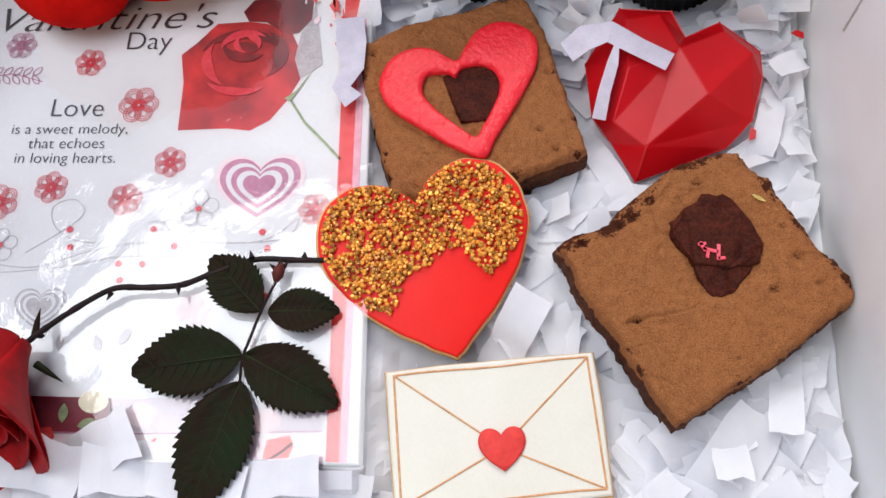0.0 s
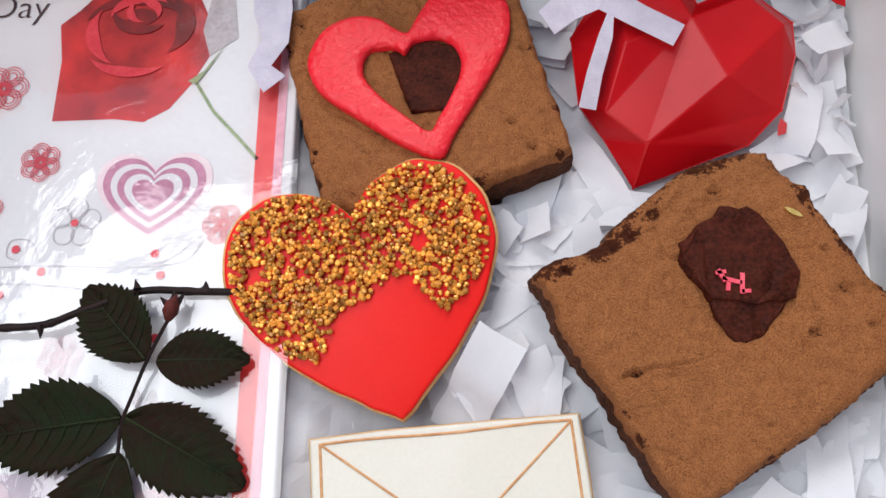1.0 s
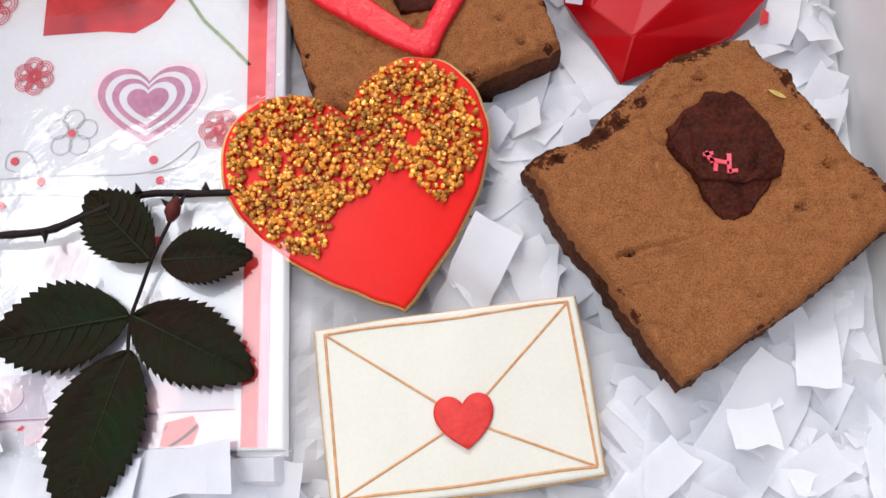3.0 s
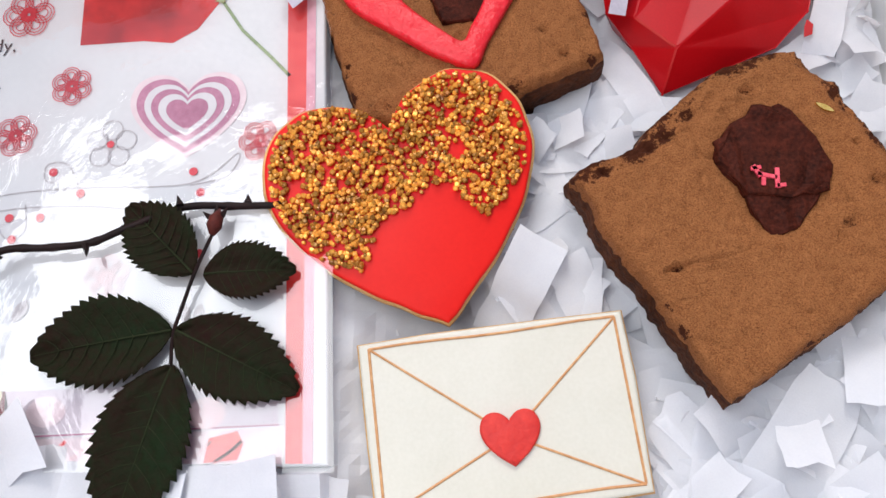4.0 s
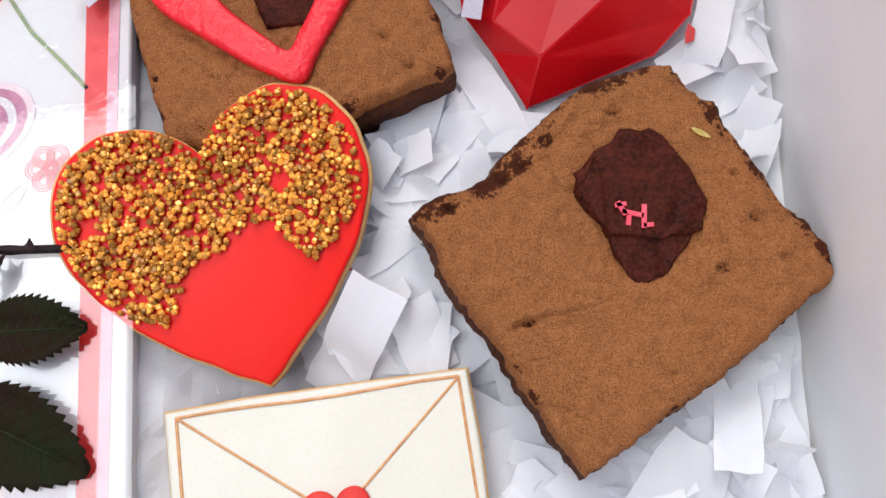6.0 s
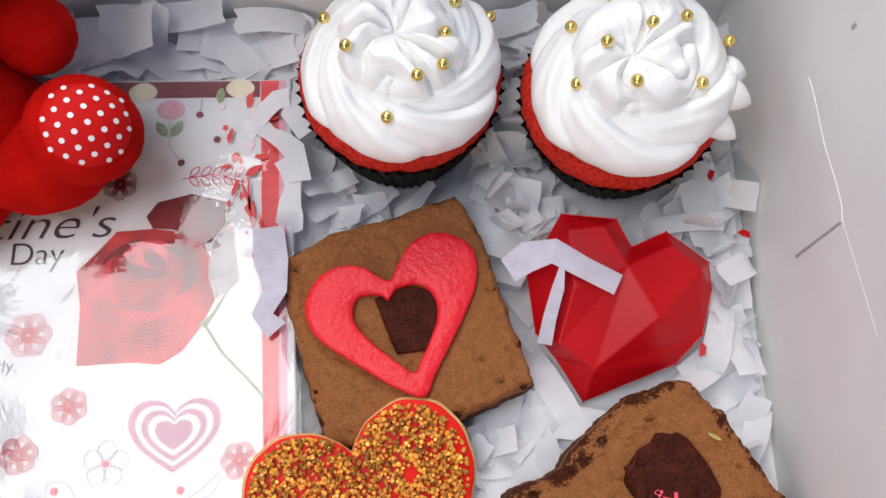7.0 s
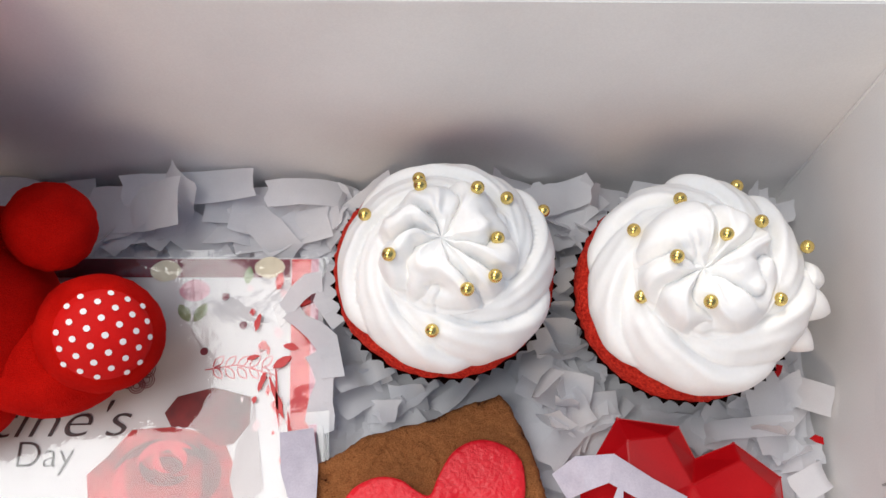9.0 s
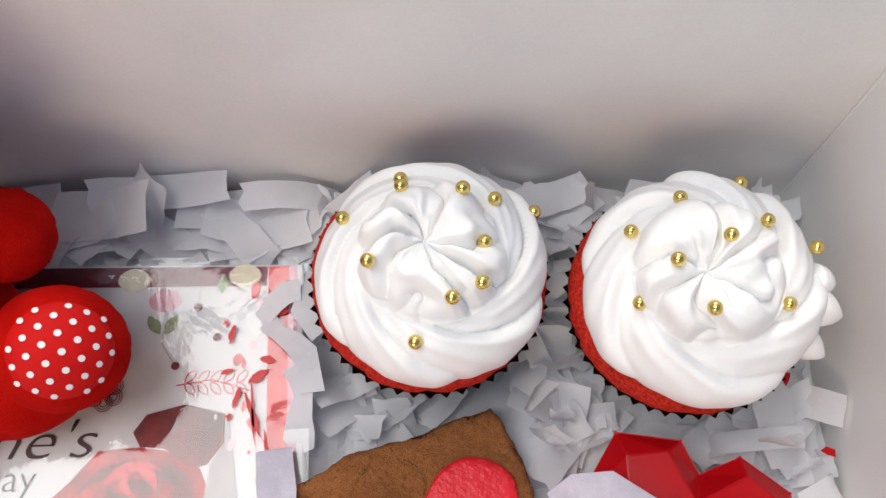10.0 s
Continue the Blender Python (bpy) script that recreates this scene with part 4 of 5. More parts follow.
def cupcake(m, label, folds, petals, high, seed, sweep, ragged, beads, flick=False):
    ob = thing("cupcake", label, "cupcake", m, "cupcakes in the box")
    # Pleated liner.
    bm, n = bmesh.new(), 144
    rows = []
    for z, r, d in ((0.0, 0.0245, 0.0004), (0.004, 0.0258, 0.0007), (0.022, 0.0315, 0.0009), (0.044, 0.0373, 0.0009), (0.0456, 0.0381, 0.0011), (0.0440, 0.0364, 0.0008), (0.025, 0.0305, 0.0008)):
        row = []
        for k in range(n):
            a = math.tau * k / n
            rr = r + d * (1 if k % 3 == 0 else -0.6)
            zz = z + (0.0005 * (1 if k % 3 == 0 else -1) + 0.0006 * noise.noise((k * 0.3, seed, 0)) if z > 0.039 else 0)
            row.append(bm.verts.new((rr * math.cos(a), rr * math.sin(a), zz)))
        rows.append(row)
    for a, b in zip(rows, rows[1:]):
        for k in range(n):
            bm.faces.new((a[k], a[(k + 1) % n], b[(k + 1) % n], b[k]))
    bm.faces.new(rows[0][::-1])
    part("paper_liner", bm, LINER, ob, "black pleated paper liner")
    # Cake above the liner.
    bm, n = bmesh.new(), 90
    rows = []
    for z, r in ((0.026, 0.0302), (0.038, 0.0346), (0.0435, 0.0366), (0.0480, 0.0374), (0.0520, 0.0368), (0.0550, 0.0345), (0.0565, 0.030), (0.057, 0.015)):
        rows.append([bm.verts.new(((r + 0.0013 * noise.noise((math.cos(a) * 14, math.sin(a) * 14, z * 400 + seed))) * math.cos(a), (r + 0.0013 * noise.noise((math.cos(a) * 14, math.sin(a) * 14, z * 400 + seed))) * math.sin(a), z)) for a in (math.tau * k / n for k in range(n))])
    for a, b in zip(rows, rows[1:]):
        for k in range(n):
            bm.faces.new((a[k], a[(k + 1) % n], b[(k + 1) % n], b[k]))
    bm.faces.new(rows[-1])
    part("cake", bm, CAKE, ob, "red velvet cake", smooth=True)
    # Piped cream: two tiers of folds that sweep round and in to the middle.
    bm, n = bmesh.new(), 300
    line_ = spline([(32, 39.5, 0), (35, 42, 0), (36.2, 46, 0), (35.2, 51, 0), (32, 55.5, 0), (27.5, 58.8, 0), (23.5, 60, 0), (21.5, 61.2, 0), (20.8, 63.5, 0), (18.6, 67.2, 0), (14.5, 69.8, 0), (10, 70.4, 0), (6.5, 69.2, 0), (3, 67.2, 0), (0.4, 66.5, 0)], 8)
    rows = []
    for i, p in enumerate(line_):
        d = (line_[min(i + 1, len(line_) - 1)] - line_[max(i - 1, 0)]).normalized()
        outward = Vector((d.y, -d.x))
        tier = 0 if p.x > 22.2 or p.y < 60 else 1
        off = 2.6 * tier * (1 - p.x / 22)
        row = []
        for k in range(n):
            a = math.tau * k / n
            r_in = min(p.x, 14)
            wob = ragged * 5 * noise.noise((math.cos(a) * 1.4, math.sin(a) * 1.4, seed + tier * 3))
            if tier == 0:
                # broad ropes that lie over one another round the foot
                turn = folds * (a + wob * 0.2 + 0.22 * math.sin(a + seed)) / math.tau + sweep * (37 - p.x) / 16.0 * 1.35
                depth = np.interp(p.x, [21.5, 24, 30, 37.3], [1.2, 3.6, 4.2, 2.4]) * (0.3 if p.y < 41 else 1)
                w = turn % 1.0
                f = (w / 0.80) ** 0.6 if w < 0.80 else 1 - ((w - 0.80) / 0.20) ** 1.8
            else:
                # puffed petals that lean in to the middle
                turn = petals * (a + wob * 0.3 + 0.28 * math.sin(2 * a + seed) + 0.16 * math.sin(3 * a + 2 * seed)) / math.tau + sweep * (21 - p.x) / 12.0 * 0.42 + 0.4 + 0.35 * noise.noise((math.cos(a) * 2, math.sin(a) * 2, p.x * 0.13 + seed))
                depth = np.interp(p.x, [0.3, 4, 10, 18, 21.5], [0.3, 2.2, 5.8, 5.4, 2.0])
                w = turn % 1.0
                f = 1.15 * math.sin(math.pi * w ** 1.25) ** 0.62
            bulk = 1 + 0.9 * noise.noise((math.floor(turn) * 1.7, seed, tier * 5))
            groove = 0.045 * depth * math.sin(math.tau * turn * 3.0 + 2.0 * noise.noise((p.x * 0.12, seed, 2)))
            lift = depth * (f - 0.72) * bulk + groove + 0.5 * noise.noise((math.cos(a) * p.x * 0.16, math.sin(a) * p.x * 0.16, seed)) + wob * 0.6 + 1.6 * max(0.0, 1 - p.x / 12) * noise.noise((r_in * math.cos(a) * 0.33, r_in * math.sin(a) * 0.33, seed + 4))
            r = max(0.1, p.x + outward.x * lift)
            row.append(bm.verts.new(Vector((r * math.cos(a) + 1.0 + off * math.cos(seed * 2), r * math.sin(a) - 1.6 + off * math.sin(seed * 2), p.y + high + outward.y * lift + 13.5)) * MM))
        rows.append(row)
    for a, b in zip(rows, rows[1:]):
        for k in range(n):
            bm.faces.new((a[k], a[(k + 1) % n], b[(k + 1) % n], b[k]))
    bm.faces.new(rows[0][::-1])
    bm.faces.new(rows[-1])
    bm.normal_update()
    tree = BVHTree.FromBMesh(bm)
    part("piped_cream", bm, FROST, ob, "white swirled cream", smooth=True)
    if flick:
        bm = bmesh.new()
        for k, (a, r0, r1, z, w) in enumerate(((-14, 34, 45, 62, 7), (-30, 34, 44, 57, 6), (-2, 34, 42, 64, 6))):
            c, s = math.cos(radians(a)), math.sin(radians(a))
            path = [Vector((c * r, s * r, z - (r - r0) * 0.5)) * MM for r in np.linspace(r0, r1, 7)]
            tube(bm, path, [w * MM * (1 - (i / 6) ** 2.2) * 0.8 + 0.0006 for i in range(7)], 12)
        part("cream_flick", bm, FROST, ob, smooth=True)
    # Gold pearls.
    bm = bmesh.new()
    bmesh.ops.create_uvsphere(bm, u_segments=16, v_segments=10, radius=0.0022)
    me = bpy.data.meshes.new("gold_pearl")
    bm.to_mesh(me)
    bm.free()
    me.polygons.foreach_set("use_smooth", [True] * len(me.polygons))
    me.materials.append(GOLD_BALL)
    inv = m.inverted()
    for x, y, z in beads:
        p = inv @ Vector((x * MM, y * MM, z * MM))
        hit = tree.ray_cast(Vector((p.x, p.y, 0.15)), Vector((0, 0, -1)))[0]
        if hit:
            p.z = hit.z
        piece("gold_pearl", me, ob, Matrix.Translation(p + Vector((0, 0, 0.0013))))
    return ob


BEADS_A = [(6.0, 251, 66), (5.4, 258, 58), (-12.5, 245, 57), (-3.5, 226, 64), (10, 205, 56), (20.8, 214.8, 62), (29.6, 219.6, 61), (30.8, 233, 65), (34.8, 250.5, 60.5), (24.5, 249, 66), (48, 250, 51)]
BEADS_B = [(90.5, 247.5, 72.2), (75.5, 238, 66), (101, 231, 79), (116, 239.5, 72), (112.5, 256, 66), (133, 233.5, 60), (85.5, 223.8, 70), (76, 215, 65), (95, 210, 66), (119, 213.5, 68)]
cupcake(pose(0.0141, 0.2343, ZF + 0.0005, 0, 0, 0) @ Matrix.Scale(1.035, 4), "red velvet cupcake with swirled white cream and gold pearls", 5, 7, -2.0, 1.3, 1.0, 0.10, BEADS_A)
cupcake(pose(0.1030, 0.2285, ZF + 0.0005, 2, -5, 0) @ Matrix.Scale(1.03, 4), "red velvet cupcake with untidy white cream and gold pearls", 6, 6, 3.0, 5.1, 0.8, 0.30, BEADS_B, True)

# ---- plush bear ----
def blob(bm, x, y, z, rx, ry, rz, turn=0.0, fuzz=0.5, slot=0):
    n0 = len(bm.faces)
    r = bmesh.ops.create_uvsphere(bm, u_segments=40, v_segments=24, radius=1.0)
    m = pose(x * MM, y * MM, z * MM, 0, 0, turn) @ Matrix.Diagonal((rx * MM, ry * MM, rz * MM, 1))
    for v in r["verts"]:
        v.co = m @ v.co
        v.co += noise.noise_vector(v.co * 260) * fuzz * MM * 0.8 + noise.noise_vector(v.co * 900) * fuzz * MM * 0.5


bm = bmesh.new()
blob(bm, -150, 214, 40, 34, 32, 32, 0, 0.9)
blob(bm, -181, 246, 118, 68, 40, 60, 0, 0.9)
blob(bm, -166, 246, 84, 40, 28, 28, 0, 0.9)
blob(bm, -117.5, 242, 56, 15, 15, 15, 0, 0.7)
blob(bm, -138, 238, 48, 18, 14, 13, 10, 0.6)
blob(bm, -99.5, 208, 46, 20.5, 19.5, 21.5, 0, 0.6)
blob(bm, -122, 203, 32, 27, 20, 22, 0, 0.7)
blob(bm, -150, 206, 68, 20, 15, 17, -20, 0.7)
blob(bm, -158, 190, 28, 26, 18, 20, 0, 0.7)
side = Vector((0.42, -0.30, 0.86)).normalized()
foot = Vector((-0.0995, 0.208, 0.046))
u = side.orthogonal().normalized()
w = side.cross(u)


def on_foot(a, b, lift):
    """A point of the sole: a, b are turns across it, in radians."""
    d = (side * math.cos(math.hypot(a, b)) + (u * a + w * b) / max(1e-6, math.hypot(a, b)) * math.sin(math.hypot(a, b))).normalized() if (a or b) else side
    return foot + Vector((d.x * (0.0205 + lift), d.y * (0.0195 + lift), d.z * (0.0215 + lift)))


rings = [[bm.verts.new(on_foot(q * math.cos(t), q * math.sin(t), 0.0010 if q < 0.84 else -0.0004)) for t in (math.tau * k / 36 for k in range(36))] for q in (0.14, 0.3, 0.45, 0.6, 0.74, 0.84, 0.88)]
for ra, rb in zip(rings, rings[1:]):
    for k in range(36):
        bm.faces.new((ra[k], ra[(k + 1) % 36], rb[(k + 1) % 36], rb[k])).material_index = 1
bm.faces.new(rings[0]).material_index = 1
for i in range(-4, 5):
    for j in range(-4, 5):
        a0, b0 = 0.250 * i + 0.125 * (j % 2), 0.232 * j
        if math.hypot(a0, b0) > 0.76:
            continue
        ring = [bm.verts.new(on_foot(a0 + 0.050 * math.cos(t), b0 + 0.050 * math.sin(t), 0.0013)) for t in (math.tau * k / 9 for k in range(9))]
        f = bm.faces.new(ring)
        f.material_index = 2
bear = part("plush_bear", bm, [PLUSH, PAD, DOT], smooth=True)
tagged(bear, "red plush bear sitting on the card, dotted soles", "plush toy")

# ---- rose ----
rose = thing("rose", "dark red rose with thorny stem and dark leaves", "rose")


def petal(size, cup, open_, turn, seed):
    bm, n = bmesh.new(), 12
    g = []
    for j in range(n + 1):
        t = j / n
        row = []
        for i in range(n + 1):
            s = i / n * 2 - 1
            a = s * 1.15 * (0.35 + 0.65 * math.sin(math.pi * min(1, 0.12 + 0.62 * t)))
            r = size * (0.30 + open_ * t ** 1.4) * (1 - 0.10 * s * s)
            z = size * cup * t * (1 - 0.12 * s * s) - (size * 0.25 * max(0, t - 0.75) * open_ * 4 * 0.3)
            r += (0.05 * size * t) * noise.noise((s * 2, t * 2, seed))
            row.append(bm.verts.new((r * math.cos(a), r * math.sin(a), z)))
        g.append(row)
    for a, b in zip(g, g[1:]):
        for i in range(n):
            bm.faces.new((a[i], a[i + 1], b[i + 1], b[i]))
    return bm


head = Matrix.Translation((-0.1530, 0.0340, 0.022)) @ Vector((-0.10, -0.95, 0.36)).to_track_quat("Z", "Y").to_matrix().to_4x4()
for k in range(16):
    size = 0.0305 - 0.0012 * (15 - k) * 0.75
    ob = part("petal", petal(size, 1.75 - 0.02 * k, 0.25 + 0.048 * k, 0, k), PETAL, rose, smooth=True, place=head @ pose(0, 0, 0, 0, 0, k * 137.5))
    s = ob.modifiers.new("thick", "SOLIDIFY")
    s.thickness = 0.0005
ZS = 0.0135
path = [tuple(p) for p in spline([(-0.036, 0.0718, ZS - 0.002), (-0.0500, 0.0715, ZS - 0.0015), (-0.0662, 0.0708, ZS), (-0.0828, 0.0640, ZS + 0.001), (-0.0930, 0.0595, ZS + 0.0015), (-0.1060, 0.0580, ZS + 0.002), (-0.1185, 0.0570, ZS + 0.003), (-0.1295, 0.0500, ZS + 0.004), (-0.1400, 0.0412, ZS + 0.005), (-0.1475, 0.0335, ZS + 0.006), (-0.153, 0.026, ZS + 0.006)], 6)]
part("stem", tube(bmesh.new(), path, [0.00115 + 0.00025 * (noise.noise((i * 0.5, 0, 0)) > 0.25) for i in range(len(path))], 10), STEM, rose, smooth=True)
for x, y, dx, dy in ((-0.0665, 0.0708, -0.001, 0.003), (-0.0940, 0.0590, 0.001, -0.004), (-0.1200, 0.0558, -0.001, -0.0035), (-0.1440, 0.0375, -0.0022, 0.003), (-0.046, 0.0715, 0.0, 0.0022)):
    part("thorn", tube(bmesh.new(), [(x, y, ZS + 0.002), (x + dx * 0.5, y + dy * 0.5, ZS + 0.002), (x + dx, y + dy, ZS + 0.0025)], [0.0013, 0.0007, 0.0001], 7), STEM, rose)
for x, y, a in ((-0.1425, 0.0265, -30), (-0.1450, 0.0370, 100)):
    part("sepal", tube(bmesh.new(), [(x, y, 0.018), (x + 0.006 * math.cos(radians(a)), y + 0.006 * math.sin(radians(a)), 0.017), (x + 0.012 * math.cos(radians(a)), y + 0.012 * math.sin(radians(a)), 0.015)], [0.0016, 0.0011, 0.0001], 7), LEAF, rose)


def leaflet(bx, by, tx, ty, width, z, curl, seed):
    """A rose leaflet: toothed edge, sunk midrib, pressed veins."""
    bm = bmesh.new()
    base, tip = Vector((bx, by, z)), Vector((tx, ty, z))
    ax = tip - base
    ln = ax.length
    ax.normalize()
    across = Vector((-ax.y, ax.x, 0))
    nl, nw = 60, 8
    g = []
    for j in range(nl + 1):
        t = j / nl
        half = width / 2 * (math.sin(math.pi * t ** 0.88) ** 0.72 if 0 < t < 1 else 0)
        saw = 0.92 + (0.125 + 0.06 * noise.noise((j // 4 * 1.7, seed, 0))) * ((j % 4) / 3.0)
        row = []
        for i in range(-nw, nw + 1):
            s = i / nw
            w_ = half * s * (saw if abs(s) > 0.95 else 0.93)
            vein = 0.00035 * math.sin((t * 9 - abs(s) * 2.2) * math.tau) * min(1, abs(s) * 4) * (1 - abs(s))
            zz = 0.0022 * abs(s) ** 1.3 * half / (width / 2) + vein - curl * (t - 0.35) ** 2 + 0.0012 * noise.noise((t * 3, s * 2, seed))
            p = base + ax * (t * ln + (0.0008 * (j % 4) / 3 if abs(s) > 0.95 else 0)) + across * w_
            row.append(bm.verts.new((p.x, p.y, p.z + zz)))
        g.append(row)
    for a, b in zip(g, g[1:]):
        for i in range(2 * nw):
            bm.faces.new((a[i], a[i + 1], b[i + 1], b[i]))
    ob = part("leaf", bm, LEAF, rose, smooth=True)
    m = ob.modifiers.new("thick", "SOLIDIFY")
    m.thickness = 0.00035
    rib = [(base + ax * ln * t + Vector((0, 0, 0.0004 - curl * (t - 0.35) ** 2 + 0.0012 * noise.noise((t * 3, 0, seed))))) for t in np.linspace(0, 0.97, 12)]
    def on_leaf(t, s):
        half = width / 2 * (math.sin(math.pi * t ** 0.88) ** 0.72 if 0 < t < 1 else 0)
        zz = 0.0022 * abs(s) ** 1.3 * half / (width / 2) - curl * (t - 0.35) ** 2 + 0.0012 * noise.noise((t * 3, s * 2, seed))
        p = base + ax * (t * ln) + across * (half * s * 0.93)
        return (p.x, p.y, p.z + zz + 0.00035)

    net = bmesh.new()
    for i in range(1, 8):
        for up in (1, -1):
            t0 = 0.05 + 0.105 * i
            tube(net, [on_leaf(min(0.97, t0 + 0.13 * q ** 1.2), up * 0.86 * q) for q in (0.02, 0.3, 0.6, 1.0)], [0.00016, 0.00014, 0.00011, 0.00006], 5)
    part("vein", net, VEIN, ob)
    part("midrib", tube(bmesh.new(), [tuple(p) for p in rib], [0.00042 * (1 - 0.8 * k / 11) for k in range(12)], 6), VEIN, ob)


leaflet(-0.0668, 0.0335, -0.1085, 0.0262, 0.0270, 0.0125, 0.004, 1)
leaflet(-0.0655, 0.0335, -0.0290, 0.0158, 0.0245, 0.0125, 0.003, 2)
leaflet(-0.0660, 0.0235, -0.0800, -0.0245, 0.0280, 0.0115, 0.008, 3)
leaflet(-0.0612, 0.0500, -0.0830, 0.0715, 0.0205, 0.0150, 0.003, 4)
leaflet(-0.0580, 0.0498, -0.0312, 0.0512, 0.0178, 0.0140, 0.003, 5)
part("leaf_stalk", tube(bmesh.new(), [tuple(p) for p in spline([(-0.0535, 0.0675, 0.0150), (-0.0570, 0.0595, 0.0150), (-0.0608, 0.0495, 0.0145), (-0.0640, 0.0400, 0.0130), (-0.0662, 0.0325, 0.0120), (-0.0664, 0.0230, 0.0112)], 4)], 0.0006, 8), STEM, rose)
part("bud", tube(bmesh.new(), [(-0.0562, 0.0615, 0.0150), (-0.0556, 0.0640, 0.0155), (-0.0550, 0.0665, 0.0158), (-0.0543, 0.0695, 0.0155)], [0.0009, 0.0024, 0.0022, 0.0002], 9), BUD, rose, "small reddish bud", smooth=True)
for a in (60, 95, 140):
    part("stipule", tube(bmesh.new(), [(-0.0550, 0.0650, 0.0150), (-0.0550 + 0.003 * math.cos(radians(a)), 0.0650 + 0.003 * math.sin(radians(a)), 0.0155), (-0.0550 + 0.006 * math.cos(radians(a)), 0.0650 + 0.006 * math.sin(radians(a)), 0.0150)], [0.0009, 0.0010, 0.0001], 6), STEM, rose)

# ---- paper fill ----
rnd = random.Random(11)


def strip(bm, m, length, width, bend, twist, kink, seed, n=9):
    """A cut strip of tissue, bent, curled across and creased."""
    rows, across = [], (-0.5, -0.2, 0.2, 0.5)
    x = z = 0.0
    ang = -bend / 2
    curl = 0.35 * math.sin(seed * 2.3)
    fold = 2 + int(seed * 7) % max(1, n - 3)
    for i in range(n + 1):
        tw = twist * (i / n - 0.5)
        row = []
        for s in across:
            cut = 1 + 0.12 * noise.noise((i * 0.6, seed, 4))
            off = Vector((x + 0.0012 * noise.noise((s * 3, seed, i)), s * width * cut * math.cos(tw), z + s * width * math.sin(tw) + curl * width * s * s + 0.0011 * noise.noise((i * 0.8, s * 3, seed))))
            row.append(bm.verts.new(m @ off))
        rows.append(row)
        ang += bend / n + (kink if i == fold else 0)
        x += length / n * math.cos(ang)
        z += length / n * math.sin(ang)
    for a, b in zip(rows, rows[1:]):
        for k in range(3):
            bm.faces.new((a[k], a[k + 1], b[k + 1], b[k]))


FOOT = {"a": [(-0.0341, 0.1680), (-0.0135, 0.0995), (0.0360, 0.1095), (0.0617, 0.1206), (0.0350, 0.1953), (0.005, 0.1842)], "b": [(0.0490, 0.0785), (0.0920, 0.0130), (0.1580, 0.0625), (0.1150, 0.1195), (0.096, 0.112)], "e": [(-0.0131, 0.0303), (0.0645, 0.0402), (0.0716, -0.0120), (-0.0065, -0.0220)], "g": [(p[0] * MM, p[1] * MM) for p in rim], "h": [(0.011, 0.034), (0.035, 0.08), (0.02, 0.113), (-0.01, 0.11), (-0.044, 0.085), (-0.035, 0.06)]}


TOPS = {"a": 0.002, "b": 0.004, "e": 0.001, "g": -0.0105, "h": 0.000}


def clear(points):
    """Whether no point of a strip comes up through a thing or the box."""
    for p in points:
        if not (X0 + 0.001 < p.x < X1 - 0.001 and Y0 + 0.001 < p.y < Y1 - 0.001):
            return False
        if p.x < CX1 - 0.048 * max(0.0, p.y) - 0.002 and CY0 < p.y < CY1 and p.z > 0.0:
            return False
        for key, poly in FOOT.items():
            if p.z > TOPS[key] and inside(p.x, p.y, poly):
                return False
        for cx, cy in ((0.0125, 0.2355), (0.103, 0.2285)):
            if math.hypot(p.x - cx, p.y - cy) < 0.026 + 0.25 * max(0.0, p.z - ZF):
                return False
    return True


def free_room(x, y, grow):
    """Whether a strip may stand here without passing through a thing."""
    if x < CX1 - 0.048 * max(0, y) + grow and y > CY0 - grow and y < CY1 + grow:
        return False
    for cx, cy, r in ((0.0135, 0.2345, 0.033), (0.1045, 0.228, 0.033)):
        if math.hypot(x - cx, y - cy) < r + grow:
            return False
    for poly in FOOT.values():
        mx, my = sum(p[0] for p in poly) / len(poly), sum(p[1] for p in poly) / len(poly)
        d = math.hypot(x - mx, y - my) or 1e-6
        k = max(0.05, 1 - grow / d)
        if inside(mx + (x - mx) * k, my + (y - my) * k, poly):
            return False
    return True


paper = thing("paper_shreds", "crumpled white tissue paper shreds filling the box", "paper filling", kind="stuff")
# The crumpled under-layer.
bm = bmesh.new()
nx, ny = 130, 120
rows = []
for j in range(ny + 1):
    row = []
    for i in range(nx + 1):
        x, y = X0 + 0.001 + (X1 - X0 - 0.002) * i / nx, Y0 + 0.001 + (Y1 - Y0 - 0.002) * j / ny
        cell = noise.voronoi((x * 75, y * 75, 1.0))[0]
        z = -0.0125 + 0.0030 * (cell[1] - cell[0]) + 0.0012 * noise.noise((x * 60, y * 60, 3))
        gap = x - (CX1 - 0.048 * max(0.0, y))
        if CY0 - 0.01 < y < CY1 + 0.01:
            z += 0.0125 * max(0.0, 1 - abs(gap) / 0.034) ** 1.4
        if x < CX1 and y < CY0:
            z += 0.013 * max(0.0, 1 - (CY0 - y) / 0.03)
        row.append(bm.verts.new((x, y, max(ZF + 0.0006, z))))
    rows.append(row)
for a, b in zip(rows, rows[1:]):
    for i in range(nx):
        bm.faces.new((a[i], a[i + 1], b[i + 1], b[i]))
part("tissue_bed", bm, TISSUE, paper, "crumpled tissue layer")
shapes = []
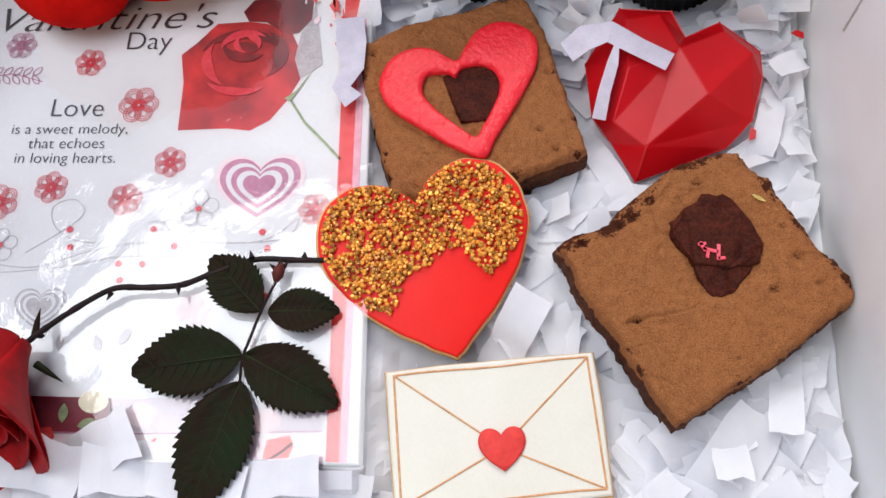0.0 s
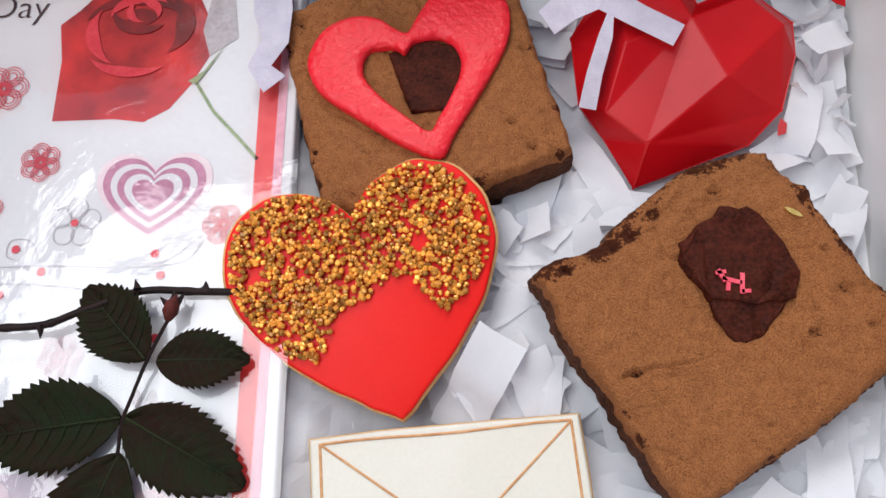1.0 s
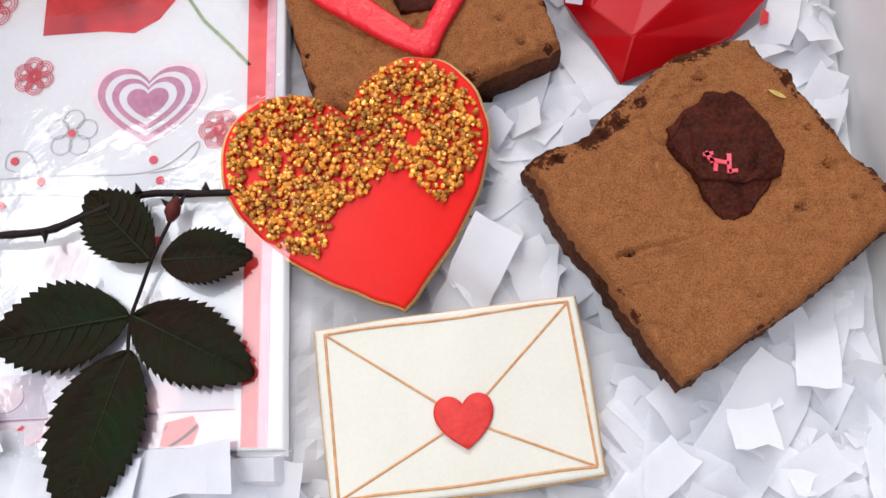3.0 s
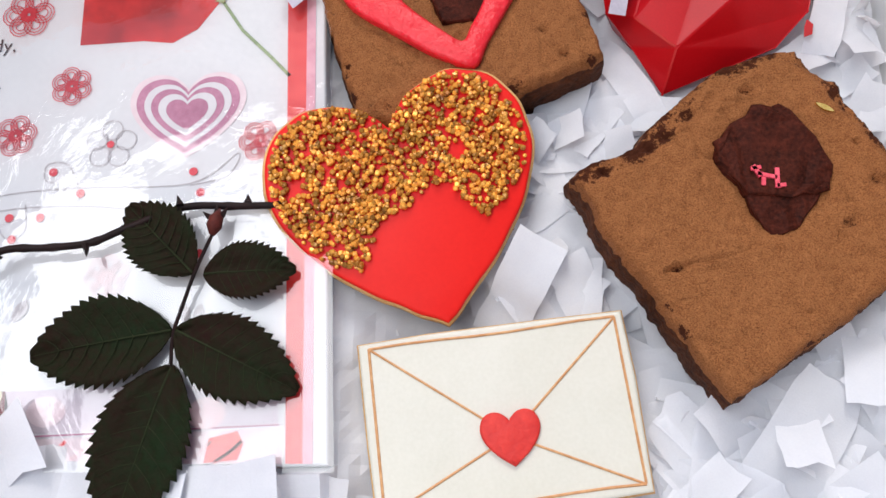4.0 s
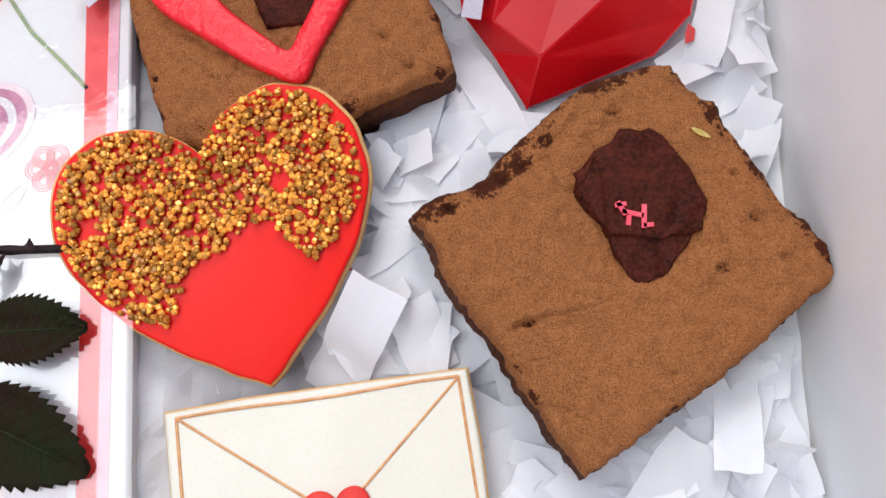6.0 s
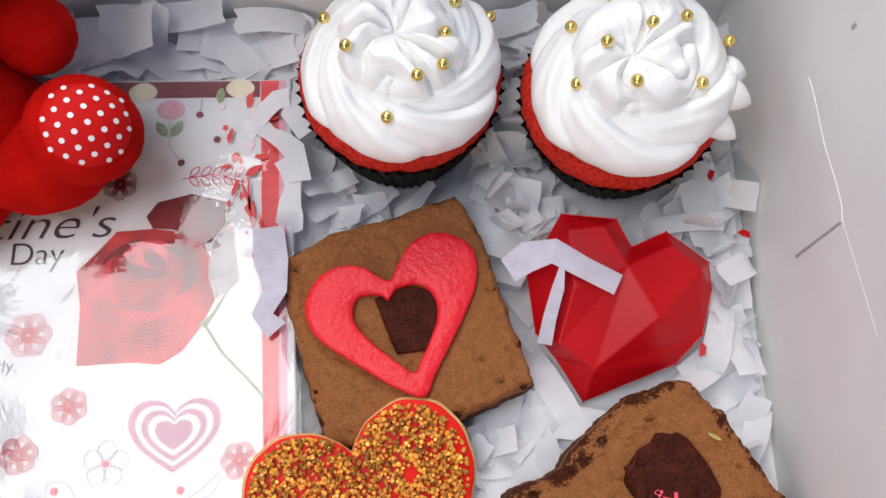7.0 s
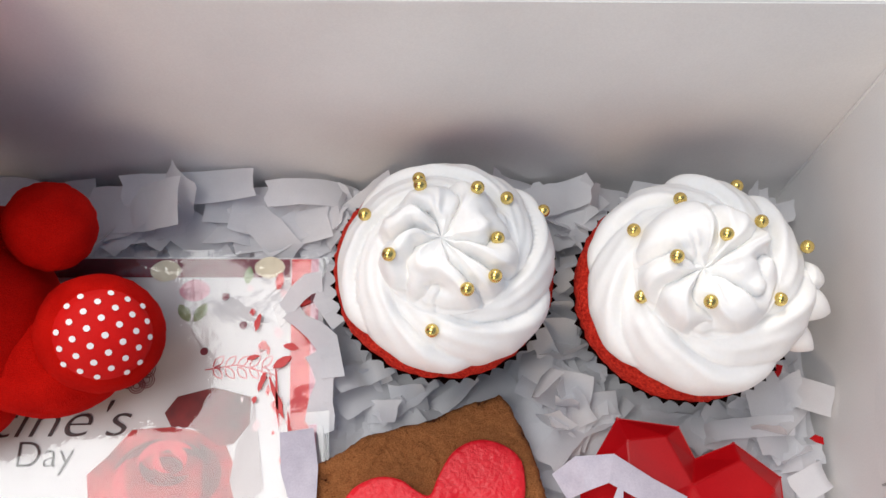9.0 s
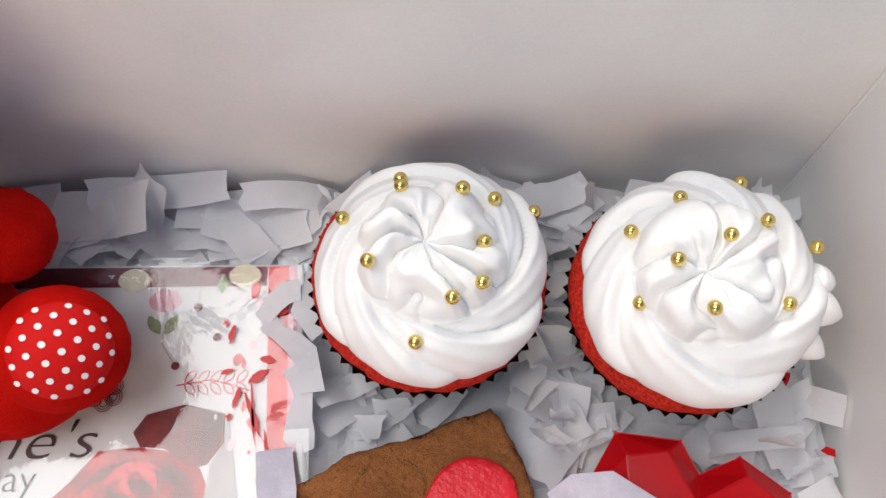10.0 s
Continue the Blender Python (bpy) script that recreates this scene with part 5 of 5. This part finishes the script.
for k in range(28):
    b2 = bmesh.new()
    strip(b2, Matrix.Translation((-0.011, 0, 0)), rnd.uniform(0.020, 0.042), rnd.uniform(0.007, 0.014), rnd.uniform(-1.5, 1.5), rnd.uniform(-1.3, 1.3), rnd.uniform(-1.3, 1.3) * (k % 3 > 0), k)
    me = bpy.data.meshes.new("paper_strip")
    b2.to_mesh(me)
    b2.free()
    me.materials.append(TISSUE)
    me.polygons.foreach_set("use_smooth", [True] * len(me.polygons))
    shapes.append(me)
count = tries = 0
rest = bmesh.new()
while count < 1500 and tries < 9000:
    tries += 1
    x, y = rnd.uniform(X0 + 0.008, X1 - 0.006), rnd.uniform(Y0 + 0.01, Y1 - 0.006)
    north = y > 0.19 or (x > 0.11 and y > 0.125)
    if not free_room(x, y, 0.006):
        continue
    low = free_room(x, y, 0.016)
    z = ZF + 0.005 + rnd.random() ** 1.5 * (0.012 if north and low else 0.006)
    tilt = 30 if north else 11
    grow = 1.0 if north else rnd.uniform(1.0, 1.6)
    if y > 0.25 and x < -0.02:
        tilt, grow = 16, rnd.uniform(1.2, 1.7)
    if not north:
        z = ZF + 0.004 + rnd.random() * 0.004
    if y > 0.262 and x < 0.16:
        z += rnd.uniform(0.0, 0.012)
    m = pose(x, y, z, rnd.gauss(0, tilt * 0.6), rnd.gauss(0, tilt * 0.6), rnd.uniform(0, 360)) @ Matrix.Diagonal((grow, grow, 1 if grow == 1 else 0.7, 1))
    if count < 300:
        me = shapes[(count + 1) % 28]
        if not clear([m @ v.co for v in me.vertices]):
            continue
        count += 1
        piece("paper_strip", me, paper, m)
    else:
        trial = bmesh.new()
        strip(trial, m @ Matrix.Translation((-0.011, 0, 0)), rnd.uniform(0.018, 0.042), rnd.uniform(0.007, 0.016), rnd.uniform(-1.5, 1.5), rnd.uniform(-1.3, 1.3), rnd.uniform(-1.3, 1.3) * (tries % 3 > 0), tries, 7)
        if clear([v.co for v in trial.verts]):
            count += 1
            ids = [rest.verts.new(v.co) for v in trial.verts]
            trial.verts.index_update()
            for f in trial.faces:
                rest.faces.new([ids[v.index] for v in f.verts])
        trial.free()
tagged(part("loose_strips", rest, TISSUE, paper, smooth=True), kind="stuff")

# The torn strips on the chocolate heart and over the card's edge.
def ribbon(name, pts, widths, label):
    bm, rows = bmesh.new(), []
    for i, p in enumerate(pts):
        p = Vector(p)
        d = Vector(pts[min(i + 1, len(pts) - 1)]) - Vector(pts[max(i - 1, 0)])
        q = Vector((-d.y, d.x, 0)).normalized() * widths[i] / 2
        rows.append([bm.verts.new(p + q * s + Vector((0, 0, 0.0006 * noise.noise((i, s, 3))))) for s in (-1, 0, 1)])
    for a, b in zip(rows, rows[1:]):
        for k in (0, 1):
            bm.faces.new((a[k], a[k + 1], b[k + 1], b[k]))
    ob = tagged(part(name, bm, SHEER), label, "paper strip")
    ob.modifiers.new("thick", "SOLIDIFY").thickness = 0.0002
    return ob


ribbon("tissue_strip", [(0.054, 0.162, 0.0170), (0.061, 0.166, 0.0215), (0.071, 0.1675, 0.0235), (0.083, 0.1605, 0.0225), (0.0945, 0.1545, 0.0215)], [0.010, 0.012, 0.010, 0.0085, 0.0085], "white tissue strip lying across the chocolate heart")
ribbon("tissue_strip", [(0.0735, 0.1610, 0.0238), (0.0720, 0.1540, 0.0215), (0.0690, 0.1440, 0.0160), (0.0672, 0.1350, 0.0100)], [0.002, 0.0045, 0.0050, 0.0055], "narrow white tissue strip hanging over the chocolate heart")
ribbon("tissue_strip", [(-0.038, 0.182, 0.0135), (-0.036, 0.168, 0.0150), (-0.034, 0.156, 0.0155), (-0.0385, 0.147, 0.0150), (-0.033, 0.141, 0.0140)], [0.012, 0.013, 0.009, 0.008, 0.009], "white tissue strip across the red card border")
for k, (x, y, a, ln, w_) in enumerate(((-0.0430, 0.2310, 20, 0.026, 0.013), (-0.0330, 0.2150, -60, 0.032, 0.012), (-0.0270, 0.2330, 100, 0.024, 0.011), (-0.0300, 0.1960, -75, 0.028, 0.012))):
    c, s = math.cos(radians(a)), math.sin(radians(a))
    ob = ribbon("tissue_strip", [(x + c * ln * t - s * 0.003 * math.sin(5 * t + k), y + s * ln * t + c * 0.003 * math.sin(5 * t + k), 0.0115 + 0.005 * math.sin(2.6 * t + k)) for t in (-0.5, -0.3, -0.1, 0.1, 0.3, 0.5)], [w_ * (0.5 + 0.45 * rnd.random()) for _ in range(6)], "white tissue strip lying over the card edge")
    ob.data.materials[0] = TISSUE
for k, (x, y, a, ln, w_) in enumerate(((-0.1180, -0.0040, 30, 0.034, 0.020), (-0.1400, -0.0080, -15, 0.040, 0.022), (-0.1020, -0.0090, 5, 0.036, 0.018), (-0.0780, -0.0130, -8, 0.036, 0.016), (-0.0500, -0.0110, 6, 0.034, 0.014), (-0.1250, -0.0200, 12, 0.045, 0.022), (-0.0300, -0.0180, -30, 0.034, 0.018), (-0.0850, -0.0260, 18, 0.048, 0.022))):
    c, s = math.cos(radians(a)), math.sin(radians(a))
    lift = 0.0105 if y > -0.015 and x < -0.03 else 0.0035
    ob = ribbon("tissue_strip", [(x + c * ln * t, y + s * ln * t, lift + 0.0035 * math.sin(3.1 * t + k * 1.7)) for t in (-0.5, -0.3, -0.1, 0.1, 0.3, 0.5)], [w_ * (0.8 + 0.4 * rnd.random()) for _ in range(6)], "white tissue strip lying against the card foot")
    ob.data.materials[0] = TISSUE
for k, (x, y, z) in enumerate(((0.1285, 0.1310, 0.0), (0.1515, 0.1960, 0.002), (0.1545, 0.1790, 0.001), (0.0335, 0.0680, -0.004), (0.1440, 0.2090, 0.0))):
    bm = prism(bmesh.new(), [(0, 0), (0.0026, 0.0006), (0.0032, 0.0038), (0.0014, 0.0058), (0.0004, 0.0032)] if k != 3 else [(0, 0), (0.0014, 0.0004), (0.0018, 0.004), (0.0004, 0.0035)], 0, 0.0004)
    tagged(part("paper_scrap", bm, CANDY, place=pose(x, y, z, 10, -14, 40 * k)), "small red printed scrap among the shreds", "paper scrap")
